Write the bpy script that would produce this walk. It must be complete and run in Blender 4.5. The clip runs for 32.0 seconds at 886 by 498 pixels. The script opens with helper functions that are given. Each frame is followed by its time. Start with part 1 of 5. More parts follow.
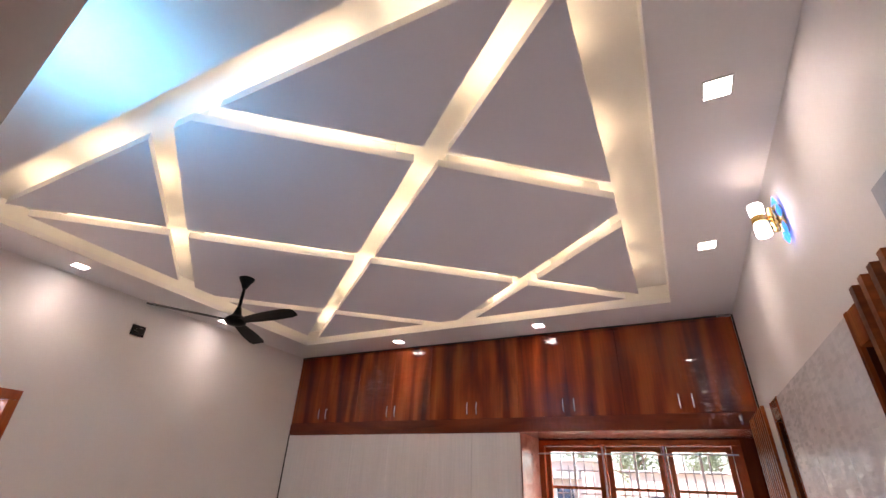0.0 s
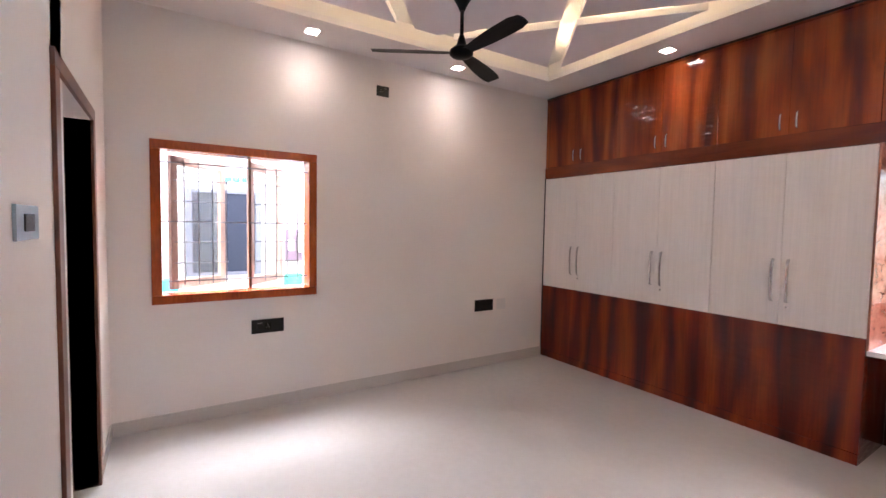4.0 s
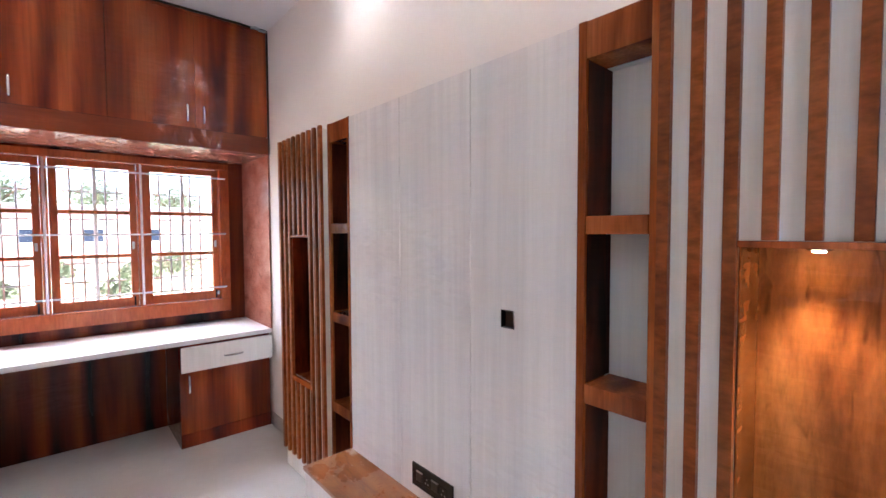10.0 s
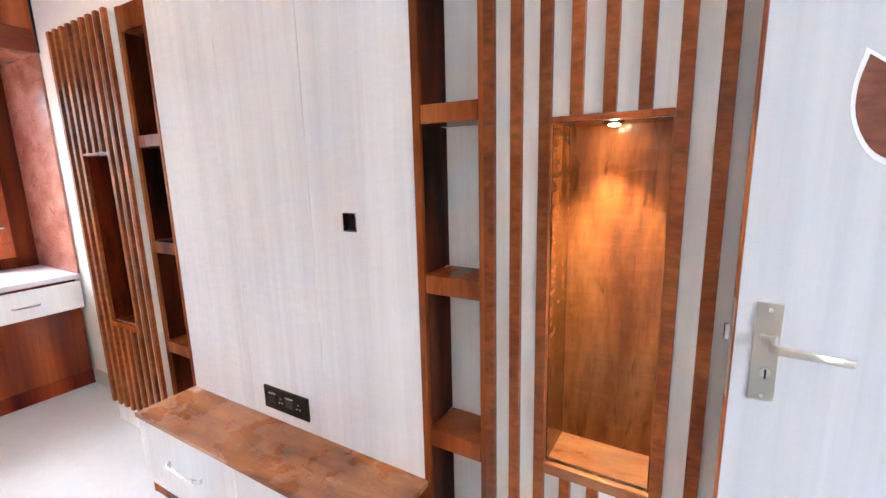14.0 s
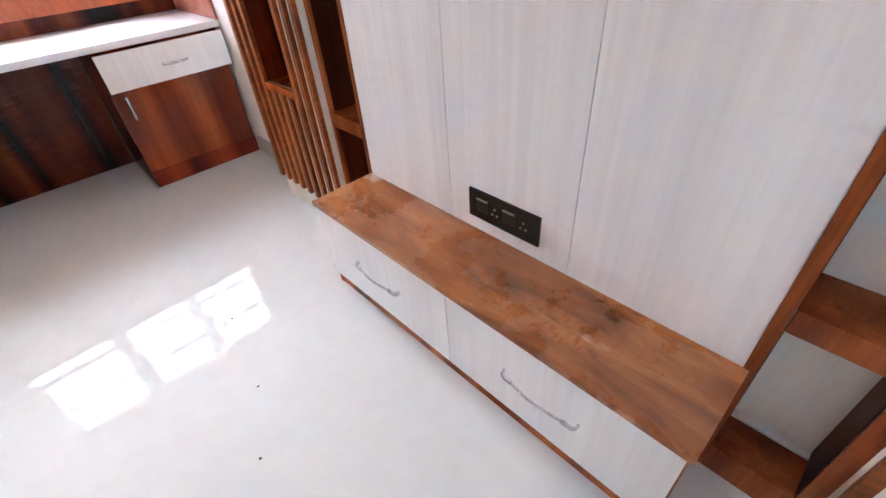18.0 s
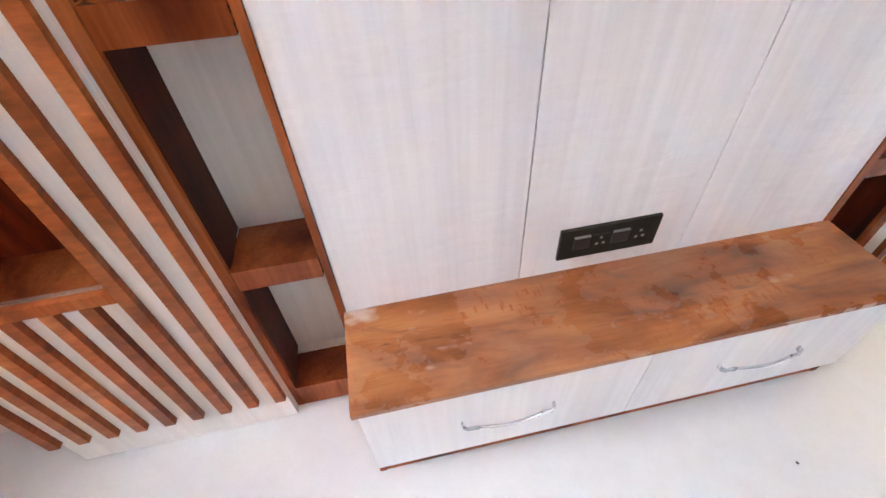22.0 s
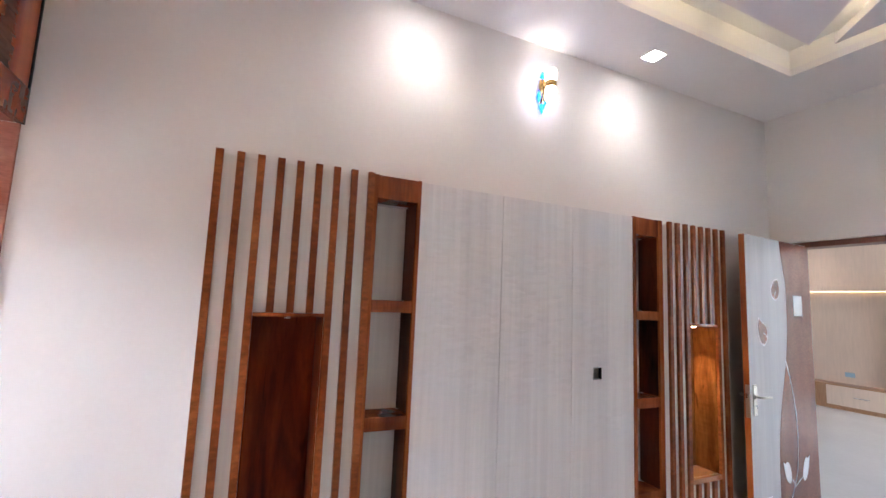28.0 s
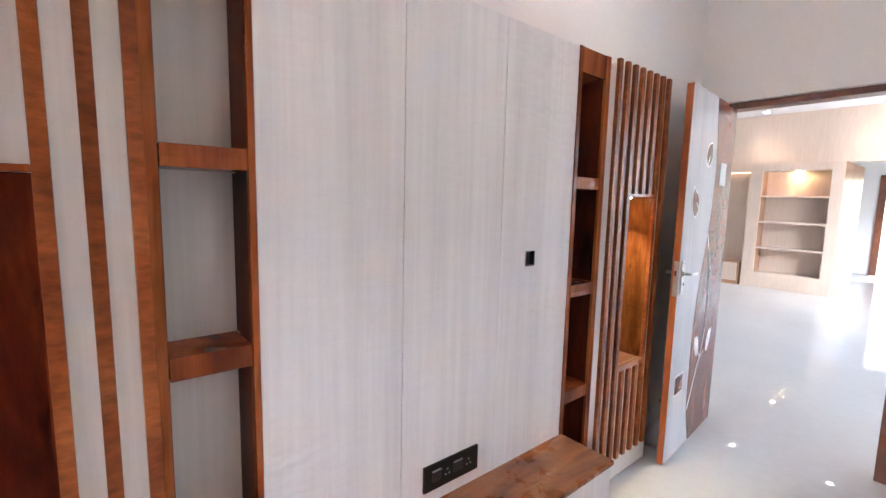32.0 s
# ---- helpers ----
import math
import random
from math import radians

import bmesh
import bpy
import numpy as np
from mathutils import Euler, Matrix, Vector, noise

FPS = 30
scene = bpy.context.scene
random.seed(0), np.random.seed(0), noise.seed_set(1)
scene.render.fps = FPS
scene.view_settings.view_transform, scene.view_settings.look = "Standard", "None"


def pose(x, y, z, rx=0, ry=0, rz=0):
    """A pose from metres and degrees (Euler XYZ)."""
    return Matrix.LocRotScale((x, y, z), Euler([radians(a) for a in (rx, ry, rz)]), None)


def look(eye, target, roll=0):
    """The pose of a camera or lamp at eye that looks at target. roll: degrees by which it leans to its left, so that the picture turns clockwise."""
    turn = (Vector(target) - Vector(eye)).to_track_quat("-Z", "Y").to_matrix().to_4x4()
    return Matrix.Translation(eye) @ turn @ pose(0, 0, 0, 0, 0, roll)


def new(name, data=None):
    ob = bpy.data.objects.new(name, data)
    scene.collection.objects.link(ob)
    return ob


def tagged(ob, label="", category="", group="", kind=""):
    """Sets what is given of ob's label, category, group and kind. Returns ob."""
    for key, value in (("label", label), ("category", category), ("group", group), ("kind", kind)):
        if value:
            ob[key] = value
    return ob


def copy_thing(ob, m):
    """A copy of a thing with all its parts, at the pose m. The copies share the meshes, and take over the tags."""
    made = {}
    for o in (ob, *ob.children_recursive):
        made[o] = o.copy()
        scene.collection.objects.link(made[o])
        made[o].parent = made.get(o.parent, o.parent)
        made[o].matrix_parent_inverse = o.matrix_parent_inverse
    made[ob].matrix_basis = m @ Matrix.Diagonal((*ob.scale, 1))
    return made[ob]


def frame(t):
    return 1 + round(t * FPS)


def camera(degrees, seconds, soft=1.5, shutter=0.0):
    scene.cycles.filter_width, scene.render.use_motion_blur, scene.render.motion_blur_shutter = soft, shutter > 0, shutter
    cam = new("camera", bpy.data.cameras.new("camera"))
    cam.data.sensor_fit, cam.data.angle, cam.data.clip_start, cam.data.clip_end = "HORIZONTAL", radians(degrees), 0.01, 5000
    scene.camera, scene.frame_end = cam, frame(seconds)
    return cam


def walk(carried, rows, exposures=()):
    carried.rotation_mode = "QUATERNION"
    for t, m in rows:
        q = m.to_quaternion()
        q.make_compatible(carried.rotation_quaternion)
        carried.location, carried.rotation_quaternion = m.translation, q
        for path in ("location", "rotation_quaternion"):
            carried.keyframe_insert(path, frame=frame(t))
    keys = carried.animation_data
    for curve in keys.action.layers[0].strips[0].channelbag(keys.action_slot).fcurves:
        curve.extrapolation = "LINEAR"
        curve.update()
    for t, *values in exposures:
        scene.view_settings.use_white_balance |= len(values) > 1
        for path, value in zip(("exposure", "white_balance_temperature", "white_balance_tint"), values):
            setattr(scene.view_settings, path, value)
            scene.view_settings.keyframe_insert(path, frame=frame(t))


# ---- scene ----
cam = camera(90.6, 32.0)
PATH = [
    (0.0, -0.027, 0.698, 1.620, 28.61, -2.20, 26.08),
    (0.5, -0.055, 0.739, 1.610, 24.68, -1.57, 26.13),
    (1.0, -0.062, 0.781, 1.590, 18.25, -0.95, 26.55),
    (1.5, -0.059, 0.827, 1.555, 9.55, -0.23, 27.06),
    (2.0, -0.061, 0.844, 1.546, 3.04, 0.00, 29.22),
    (2.5, -0.097, 0.870, 1.532, -1.31, -0.08, 35.01),
    (3.0, -0.193, 0.963, 1.503, -2.95, -0.70, 42.48),
    (3.5, -0.339, 1.094, 1.522, -3.44, -0.90, 53.06),
    (5.5, -0.731, 1.363, 1.545, -2.64, -1.10, 60.88),
    (6.0, -0.789, 1.389, 1.536, -2.67, -1.10, 48.78),
    (6.5, -0.806, 1.433, 1.533, -2.88, -1.41, 36.51),
    (7.0, -0.809, 1.443, 1.531, -2.84, -1.40, 26.34),
    (7.5, -0.788, 1.443, 1.526, -2.75, -1.10, 18.22),
    (8.0, -0.738, 1.500, 1.526, -2.64, -1.10, 10.26),
    (8.5, -0.686, 1.558, 1.532, -2.39, -1.00, -0.52),
    (9.0, -0.626, 1.597, 1.529, -2.18, -0.40, -15.28),
    (9.5, -0.633, 1.616, 1.524, -2.22, 0.18, -30.01),
    (10.0, -0.648, 1.610, 1.530, -2.38, 0.20, -41.28),
    (10.5, -0.644, 1.585, 1.543, -1.50, -0.18, -49.74),
    (11.0, -0.652, 1.564, 1.563, 0.80, -0.50, -54.18),
    (11.5, -0.687, 1.547, 1.590, 5.11, -1.01, -57.02),
    (12.0, -0.708, 1.534, 1.608, 9.15, -1.18, -58.57),
    (12.5, -0.702, 1.533, 1.610, 9.88, -0.86, -59.29),
    (13.0, -0.665, 1.549, 1.567, 6.00, -0.20, -59.55),
    (13.5, -0.613, 1.573, 1.487, -1.98, 0.74, -59.38),
    (14.0, -0.576, 1.583, 1.406, -10.81, 1.38, -59.26),
    (14.5, -0.579, 1.579, 1.342, -19.46, 1.57, -59.01),
    (15.0, -0.569, 1.585, 1.294, -26.77, 1.88, -56.77),
    (15.5, -0.511, 1.608, 1.271, -31.53, 2.64, -50.57),
    (17.5, -0.405, 2.130, 1.237, -37.60, 3.33, -43.01),
    (18.0, -0.339, 2.305, 1.211, -38.81, 3.67, -44.15),
    (18.5, -0.304, 2.449, 1.204, -40.35, 3.58, -46.88),
    (19.0, -0.290, 2.629, 1.203, -41.78, 2.91, -53.14),
    (19.5, -0.265, 2.798, 1.206, -43.72, 3.06, -59.89),
    (20.0, -0.169, 2.951, 1.191, -46.68, 3.64, -67.47),
    (20.5, -0.103, 3.077, 1.179, -48.65, 3.07, -77.05),
    (21.0, -0.068, 3.268, 1.178, -50.16, 1.86, -89.37),
    (21.5, -0.086, 3.372, 1.197, -48.82, 2.15, -97.17),
    (22.0, -0.210, 3.478, 1.239, -44.93, 2.69, -101.69),
    (22.5, -0.350, 3.600, 1.279, -40.35, 2.33, -103.57),
    (23.0, -0.484, 3.763, 1.300, -35.83, 1.54, -106.01),
    (23.5, -0.653, 3.886, 1.336, -30.37, 0.96, -107.38),
    (24.0, -0.837, 3.987, 1.355, -25.85, 0.54, -107.92),
    (24.5, -0.983, 4.093, 1.398, -21.65, -0.00, -109.25),
    (25.0, -1.101, 4.234, 1.406, -17.42, -0.19, -112.07),
    (25.5, -1.187, 4.299, 1.448, -13.81, -0.79, -113.81),
    (26.0, -1.259, 4.319, 1.484, -9.65, -1.58, -114.15),
    (26.5, -1.307, 4.332, 1.518, -4.79, -2.01, -113.64),
    (28.5, -1.336, 4.318, 1.581, 7.82, -2.48, -115.11),
    (29.0, -1.295, 4.308, 1.552, 4.65, -2.19, -115.14),
    (29.5, -1.260, 4.299, 1.513, 0.14, -2.04, -114.73),
    (30.0, -1.200, 4.297, 1.484, -3.93, -1.90, -115.69),
    (30.5, -1.125, 4.251, 1.477, -5.88, -1.62, -117.26),
    (31.0, -0.993, 4.117, 1.471, -6.37, -1.39, -118.40),
    (31.5, -0.833, 4.008, 1.469, -6.41, -1.59, -121.70),
    (32.0, -0.649, 3.948, 1.464, -6.60, -1.29, -129.28),
]
EXPOSURES = [(0.0, 2.91, 6800, 24), (2.0, 3.18, 6810, 24), (5.5, 3.32, 6560, 23), (8.0, 3.62, 6290, 21), (9.0, 3.23, 6160, 18), (10.0, 3.54, 5990, 18), (11.0, 3.70, 5820, 17), (12.0, 3.49, 5870, 16), (13.0, 3.66, 5940, 16),
             (14.0, 4.28, 5890, 13), (15.0, 3.85, 5910, 13), (19.0, 3.86, 5930, 13), (21.0, 4.15, 5910, 13), (23.0, 4.15, 5890, 13), (25.0, 4.02, 5880, 14), (27.5, 3.50, 5970, 14), (29.0, 3.24, 5980, 15), (30.0, 3.86, 5960, 15), (32.0, 3.81, 5900, 14)]
walk(cam, [(t, pose(x, y, z, 90 + pitch, roll, yaw)) for t, x, y, z, pitch, roll, yaw in PATH], EXPOSURES)

# ---- plan, in metres ----
XW, XE, YS, YF, YN = -4.27, 0.597, 0.865, 5.05, 5.70      # west, east, south faces, wardrobe front, north face
ZC, ZSLAB, ZB = 3.055, 3.22, 2.117                         # border ceiling, slab above it, underside of the lofts
WALL = 0.22

# ---- world, sun, large lights ----
world = bpy.data.worlds.new("world")
scene.world = world
world.use_nodes = True
wn = world.node_tree
sky = wn.nodes.new("ShaderNodeTexSky")
sky.sky_type, sky.sun_disc, sky.sun_elevation, sky.sun_rotation = "NISHITA", False, radians(53), radians(189)
wn.links.new(sky.outputs[0], wn.nodes["Background"].inputs[0])
wn.nodes["Background"].inputs[1].default_value = 0.07


def lamp(name, kind, m, power, colour, **more):
    data = bpy.data.lights.new(name, kind)
    data.energy, data.color = power, colour
    for key, value in more.items():
        if key == "size":
            data.size = value
        elif key == "size_y":
            data.shape, data.size_y = "RECTANGLE", value
        elif key == "angle":
            data.angle = value
        elif key == "spot":
            data.spot_size, data.spot_blend = radians(value), 1.0
        elif key == "radius":
            data.shadow_soft_size = value
    ob = new(name, data)
    ob.matrix_world = m
    return ob


lamp("sun", "SUN", look((0, 0, 30), (3.5, 22, 0)), 2.2, (1.0, 0.95, 0.87), angle=radians(0.5))
# daylight of the high sky: area lamps added outside the room's two windows and in an unseen hall opening
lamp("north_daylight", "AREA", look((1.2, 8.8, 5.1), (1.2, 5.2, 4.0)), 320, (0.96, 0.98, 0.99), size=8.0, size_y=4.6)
lamp("west_daylight", "AREA", look((-6.4, 1.75, 4.9), (-4.2, 1.8, 3.0)), 460, (0.91, 0.97, 1.0), size=5.0, size_y=3.2)
lamp("hall_daylight", "AREA", look((-2.75, -3.4, 1.5), (2, -3.0, 0.0)), 16, (0.82, 0.92, 1.0), size=2.9, size_y=2.3)

# ---- materials ----


def material(name, rough=0.5, metal=0.0, spec=0.5):
    m = bpy.data.materials.new(name)
    m.use_nodes = True
    b = m.node_tree.nodes["Principled BSDF"]
    b.inputs["Roughness"].default_value = rough
    b.inputs["Metallic"].default_value = metal
    b.inputs["Specular IOR Level"].default_value = spec
    return m, m.node_tree, b


def coords(nt, scale, shift=True):
    """Object coordinates, stretched, and shifted for each object by chance."""
    tc = nt.nodes.new("ShaderNodeTexCoord")
    mp = nt.nodes.new("ShaderNodeMapping")
    mp.inputs["Scale"].default_value = scale
    nt.links.new(tc.outputs["Object"], mp.inputs["Vector"])
    if shift:
        info = nt.nodes.new("ShaderNodeObjectInfo")
        mul = nt.nodes.new("ShaderNodeMath")
        mul.operation = "MULTIPLY"
        mul.inputs[1].default_value = 37.0
        nt.links.new(info.outputs["Random"], mul.inputs[0])
        nt.links.new(mul.outputs[0], mp.inputs["Location"])
    return mp.outputs["Vector"]


def noise_of(nt, vec, scale, detail=3.0, rough=0.5, distort=0.0):
    n = nt.nodes.new("ShaderNodeTexNoise")
    n.inputs["Scale"].default_value, n.inputs["Detail"].default_value = scale, detail
    n.inputs["Roughness"].default_value, n.inputs["Distortion"].default_value = rough, distort
    nt.links.new(vec, n.inputs["Vector"])
    return n.outputs["Fac"]


def ramp(nt, fac, stops):
    r = nt.nodes.new("ShaderNodeValToRGB")
    while len(r.color_ramp.elements) < len(stops):
        r.color_ramp.elements.new(0.5)
    for e, (p, c) in zip(r.color_ramp.elements, stops):
        e.position, e.color = p, (*c, 1)
    nt.links.new(fac, r.inputs["Fac"])
    return r.outputs["Color"]


def mixed(nt, fac, a, b, how="MIX"):
    m = nt.nodes.new("ShaderNodeMix")
    m.data_type, m.blend_type = "RGBA", how
    for socket, value in ((m.inputs[0], fac), (m.inputs[6], a), (m.inputs[7], b)):
        if isinstance(value, (int, float)):
            socket.default_value = value
        elif isinstance(value, tuple):
            socket.default_value = (*value, 1)
        else:
            nt.links.new(value, socket)
    return m.outputs[2]


def bump(nt, b, height, strength, distance=0.001):
    n = nt.nodes.new("ShaderNodeBump")
    n.inputs["Strength"].default_value, n.inputs["Distance"].default_value = strength, distance
    nt.links.new(height, n.inputs["Height"])
    nt.links.new(n.outputs[0], b.inputs["Normal"])


def facets(nt, b, scale, tilt, matt=False):
    """A pressed relief of small flat dashes, each tilted a little its own way."""
    vo = nt.nodes.new("ShaderNodeTexVoronoi")
    vo.distance, vo.inputs["Scale"].default_value = "CHEBYCHEV", 1.0
    nt.links.new(coords(nt, scale), vo.inputs["Vector"])
    off, size, add, unit = (nt.nodes.new("ShaderNodeVectorMath") for _ in range(4))
    off.operation, size.operation, add.operation, unit.operation = "SUBTRACT", "SCALE", "ADD", "NORMALIZE"
    off.inputs[1].default_value = (0.5, 0.5, 0.5)
    size.inputs["Scale"].default_value = tilt
    geo = nt.nodes.new("ShaderNodeNewGeometry")
    nt.links.new(vo.outputs["Color"], off.inputs[0])
    nt.links.new(off.outputs[0], size.inputs[0])
    nt.links.new(geo.outputs["Normal"], add.inputs[0])
    nt.links.new(size.outputs[0], add.inputs[1])
    nt.links.new(add.outputs[0], unit.inputs[0])
    nt.links.new(unit.outputs[0], b.inputs["Normal"])
    # only the heart of some dashes is polished; the ground between them is satin
    part_, chance, heart, both, rough = (nt.nodes.new(k) for k in ("ShaderNodeSeparateColor", "ShaderNodeMath", "ShaderNodeMath", "ShaderNodeMath", "ShaderNodeMapRange"))
    chance.operation, heart.operation, both.operation = "GREATER_THAN", "LESS_THAN", "MULTIPLY"
    chance.inputs[1].default_value, heart.inputs[1].default_value = 0.45, 0.42
    nt.links.new(vo.outputs["Color"], part_.inputs[0])
    nt.links.new(part_.outputs[1], chance.inputs[0])
    nt.links.new(vo.outputs["Distance"], heart.inputs[0])
    nt.links.new(chance.outputs[0], both.inputs[0])
    nt.links.new(heart.outputs[0], both.inputs[1])
    gloss = b.inputs["Roughness"].default_value
    rough.inputs["To Min"].default_value, rough.inputs["To Max"].default_value = max(0.13, gloss), gloss
    nt.links.new(both.outputs[0], rough.inputs["Value"])
    nt.links.new(rough.outputs[0], b.inputs["Roughness"])
    if matt:
        sheen = nt.nodes.new("ShaderNodeMapRange")
        top = b.inputs["Specular IOR Level"].default_value
        sheen.inputs["To Min"].default_value, sheen.inputs["To Max"].default_value = top * 0.55, top
        rough.inputs["To Min"].default_value = 0.18
        nt.links.new(both.outputs[0], sheen.inputs["Value"])
        nt.links.new(sheen.outputs[0], b.inputs["Specular IOR Level"])


def plain(name, colour, rough=0.5, metal=0.0, spec=0.5, vary=0.08, scale=9.0, relief=0.0):
    """A plain surface with faint unevenness at two scales."""
    m, nt, b = material(name, rough, metal, spec)
    vec = coords(nt, (1, 1, 1))
    low = tuple(c * (1 - vary) for c in colour)
    big = ramp(nt, noise_of(nt, vec, scale * 0.15, 2), [(0.35, low), (0.65, colour)])
    fine = ramp(nt, noise_of(nt, vec, scale * 6, 3), [(0.3, (1 - vary * 0.6,) * 3), (0.7, (1, 1, 1))])
    nt.links.new(mixed(nt, 1.0, big, fine, "MULTIPLY"), b.inputs["Base Color"])
    if relief:
        bump(nt, b, noise_of(nt, vec, scale * 12, 4), relief)
    return m


def flames(nt, scale):
    """Upright flame figure: uneven bands, each dark on one edge and fading out to the other."""
    tc, mp, wave = nt.nodes.new("ShaderNodeTexCoord"), nt.nodes.new("ShaderNodeMapping"), nt.nodes.new("ShaderNodeTexWave")
    mp.inputs["Scale"].default_value, mp.inputs["Rotation"].default_value = (1.0, 1.0, 0.16), (0, 0, 0.5)
    wave.wave_type, wave.bands_direction, wave.wave_profile = "BANDS", "X", "SIN"
    wave.inputs["Scale"].default_value, wave.inputs["Distortion"].default_value = scale, 9.0
    wave.inputs["Detail"].default_value, wave.inputs["Detail Scale"].default_value = 2.5, 1.6
    wave.inputs["Detail Roughness"].default_value = 0.55
    nt.links.new(tc.outputs["Object"], mp.inputs["Vector"])
    nt.links.new(mp.outputs["Vector"], wave.inputs["Vector"])
    return wave.outputs["Fac"]


def wood(name, stops, grain, band, rough, dash=0.0, dust=0.0, knots=0.35, shift=True, soft=0.75, spec=0.5, distort=0.5, press=(14, 14, 90), figure=0.0, each=0.0):
    """Printed laminate: broad soft bands, fine grain and dark knots along one axis; a dashed press relief in the gloss."""
    m, nt, b = material(name, rough, 0.0, spec)
    vec = coords(nt, band, shift)
    tone = noise_of(nt, vec, 1.0, 3.2 if figure else 3.5, 0.5, distort)
    if figure:
        tone = mixed(nt, 0.27, tone, flames(nt, figure))
    bands = ramp(nt, tone, stops)
    fine = ramp(nt, noise_of(nt, coords(nt, grain, shift), 1.0, 4, 0.6), [(0.3, (soft, soft, soft)), (0.68, (1.08, 1.08, 1.08))])
    colour = mixed(nt, 1.0, bands, fine, "MULTIPLY")
    if knots:
        k = ramp(nt, noise_of(nt, coords(nt, tuple(c * 2.6 for c in band), shift), 1.0, 2, 0.4, 1.2), [(0.62, (0, 0, 0)), (0.74, (1, 1, 1))])
        dark = mixed(nt, 1.0, colour, (0.3, 0.24, 0.22), "MULTIPLY")
        sep = nt.nodes.new("ShaderNodeMath")
        sep.operation = "MULTIPLY"
        sep.inputs[1].default_value = knots
        nt.links.new(k, sep.inputs[0])
        colour = mixed(nt, sep.outputs[0], colour, dark)
    if each:
        info = nt.nodes.new("ShaderNodeObjectInfo")
        colour = mixed(nt, 1.0, colour, ramp(nt, info.outputs["Random"], [(0.0, (1 - each, 1 - each, 1 - each * 0.9)), (0.5, (1, 1, 1)), (1.0, (1 + each * 0.5,) * 3)]), "MULTIPLY")
    if dust:
        film = ramp(nt, noise_of(nt, coords(nt, (1, 1, 1)), 3.2, 5, 0.62), [(0.38, (dust * 0.35,) * 3), (0.72, (dust,) * 3)])
        wiped = ramp(nt, noise_of(nt, coords(nt, (10, 75, 10)), 1.0, 2, 0.4), [(0.64, (1, 1, 1)), (0.69, (0.1, 0.1, 0.1))])
        colour = mixed(nt, mixed(nt, 1.0, film, wiped, "MULTIPLY"), colour, (0.60, 0.50, 0.44))
    nt.links.new(colour, b.inputs["Base Color"])
    if dash:
        facets(nt, b, press, dash)
    return m


DARK = [(0.32, (0.055, 0.0060, 0.0018)), (0.44, (0.125, 0.0125, 0.003)), (0.58, (0.225, 0.026, 0.006)), (0.73, (0.335, 0.051, 0.011))]
LOFT_TONES = [(0.30, (0.090, 0.012, 0.003)), (0.43, (0.200, 0.029, 0.006)), (0.58, (0.325, 0.059, 0.013)), (0.74, (0.430, 0.098, 0.023))]
BROWN = [(0.28, (0.115, 0.022, 0.006)), (0.5, (0.300, 0.075, 0.020)), (0.72, (0.440, 0.140, 0.040))]
SLATS = [(0.30, (0.195, 0.043, 0.011)), (0.5, (0.300, 0.077, 0.019)), (0.72, (0.405, 0.123, 0.033))]
# Two tones of one niche lining: shade and lamplight put into the colours.
NICHE_UNLIT = [(0.32, (0.012, 0.002, 0.001)), (0.5, (0.150, 0.021, 0.0045)), (0.74, (0.300, 0.060, 0.013))]
NICHE_LIT = [(0.28, (0.065, 0.016, 0.004)), (0.46, (0.180, 0.058, 0.015)), (0.72, (0.300, 0.115, 0.032))]
TOP = [(0.30, (0.070, 0.022, 0.009)), (0.44, (0.220, 0.066, 0.019)), (0.60, (0.350, 0.125, 0.036)), (0.75, (0.420, 0.170, 0.055))]
mat_ward = wood("dark_gloss_laminate", DARK, (70, 70, 2.2), (5.2, 5.2, 0.55), 0.05, 0.08, shift=False, spec=0.45, distort=0.9, soft=0.74, knots=0.35, figure=1.25)
mat_loft = wood("loft_gloss_laminate", LOFT_TONES, (70, 70, 2.2), (4.6, 4.6, 0.5), 0.05, 0.08, shift=False, spec=0.45, distort=0.9, soft=0.74, knots=0.35, figure=1.25)
mat_band = wood("band_gloss_laminate", [(0.3, (0.12, 0.020, 0.006)), (0.7, (0.26, 0.052, 0.015))], (4, 110, 110), (1.5, 6, 6), 0.1, 0.13, shift=False, spec=0.45, soft=0.85, knots=0.2, press=(48, 48, 13))
# Base colour lightened to pink-brown: reflected window light is put into it.
mat_lining_sheen = wood("sheen_lining_laminate", [(0.3, (0.34, 0.110, 0.070)), (0.7, (0.52, 0.23, 0.165))], (30, 30, 160), (5, 5, 8), 0.18, 0.07, spec=1.0, soft=0.8, knots=0.4, press=(16, 16, 90))
mat_wood = wood("walnut_laminate", BROWN, (120, 120, 6), (7, 7, 1.4), 0.2, 0.12, 0.0, spec=0.2)
mat_slat = wood("walnut_slat_laminate", SLATS, (22, 22, 62), (6, 6, 5), 0.32, 0.07, 0.0, 0.25, spec=0.2, soft=0.56, press=(30, 30, 70), each=0.30)
# Darkened wardrobe laminate: the knee space's shade is put into its colour.
mat_knee_shade = wood("knee_shade_laminate", [(0.32, (0.010, 0.002, 0.001)), (0.5, (0.085, 0.012, 0.003)), (0.74, (0.200, 0.038, 0.008))], (90, 90, 3), (7.5, 7.5, 0.6), 0.2, 0.12, shift=False, spec=0.2, distort=0.3, soft=0.86, figure=1.25)
mat_niche_unlit = wood("unlit_walnut_laminate", NICHE_UNLIT, (90, 90, 20), (9, 9, 1.3), 0.35, 0.0, 0.0, 0.7, spec=0.1)
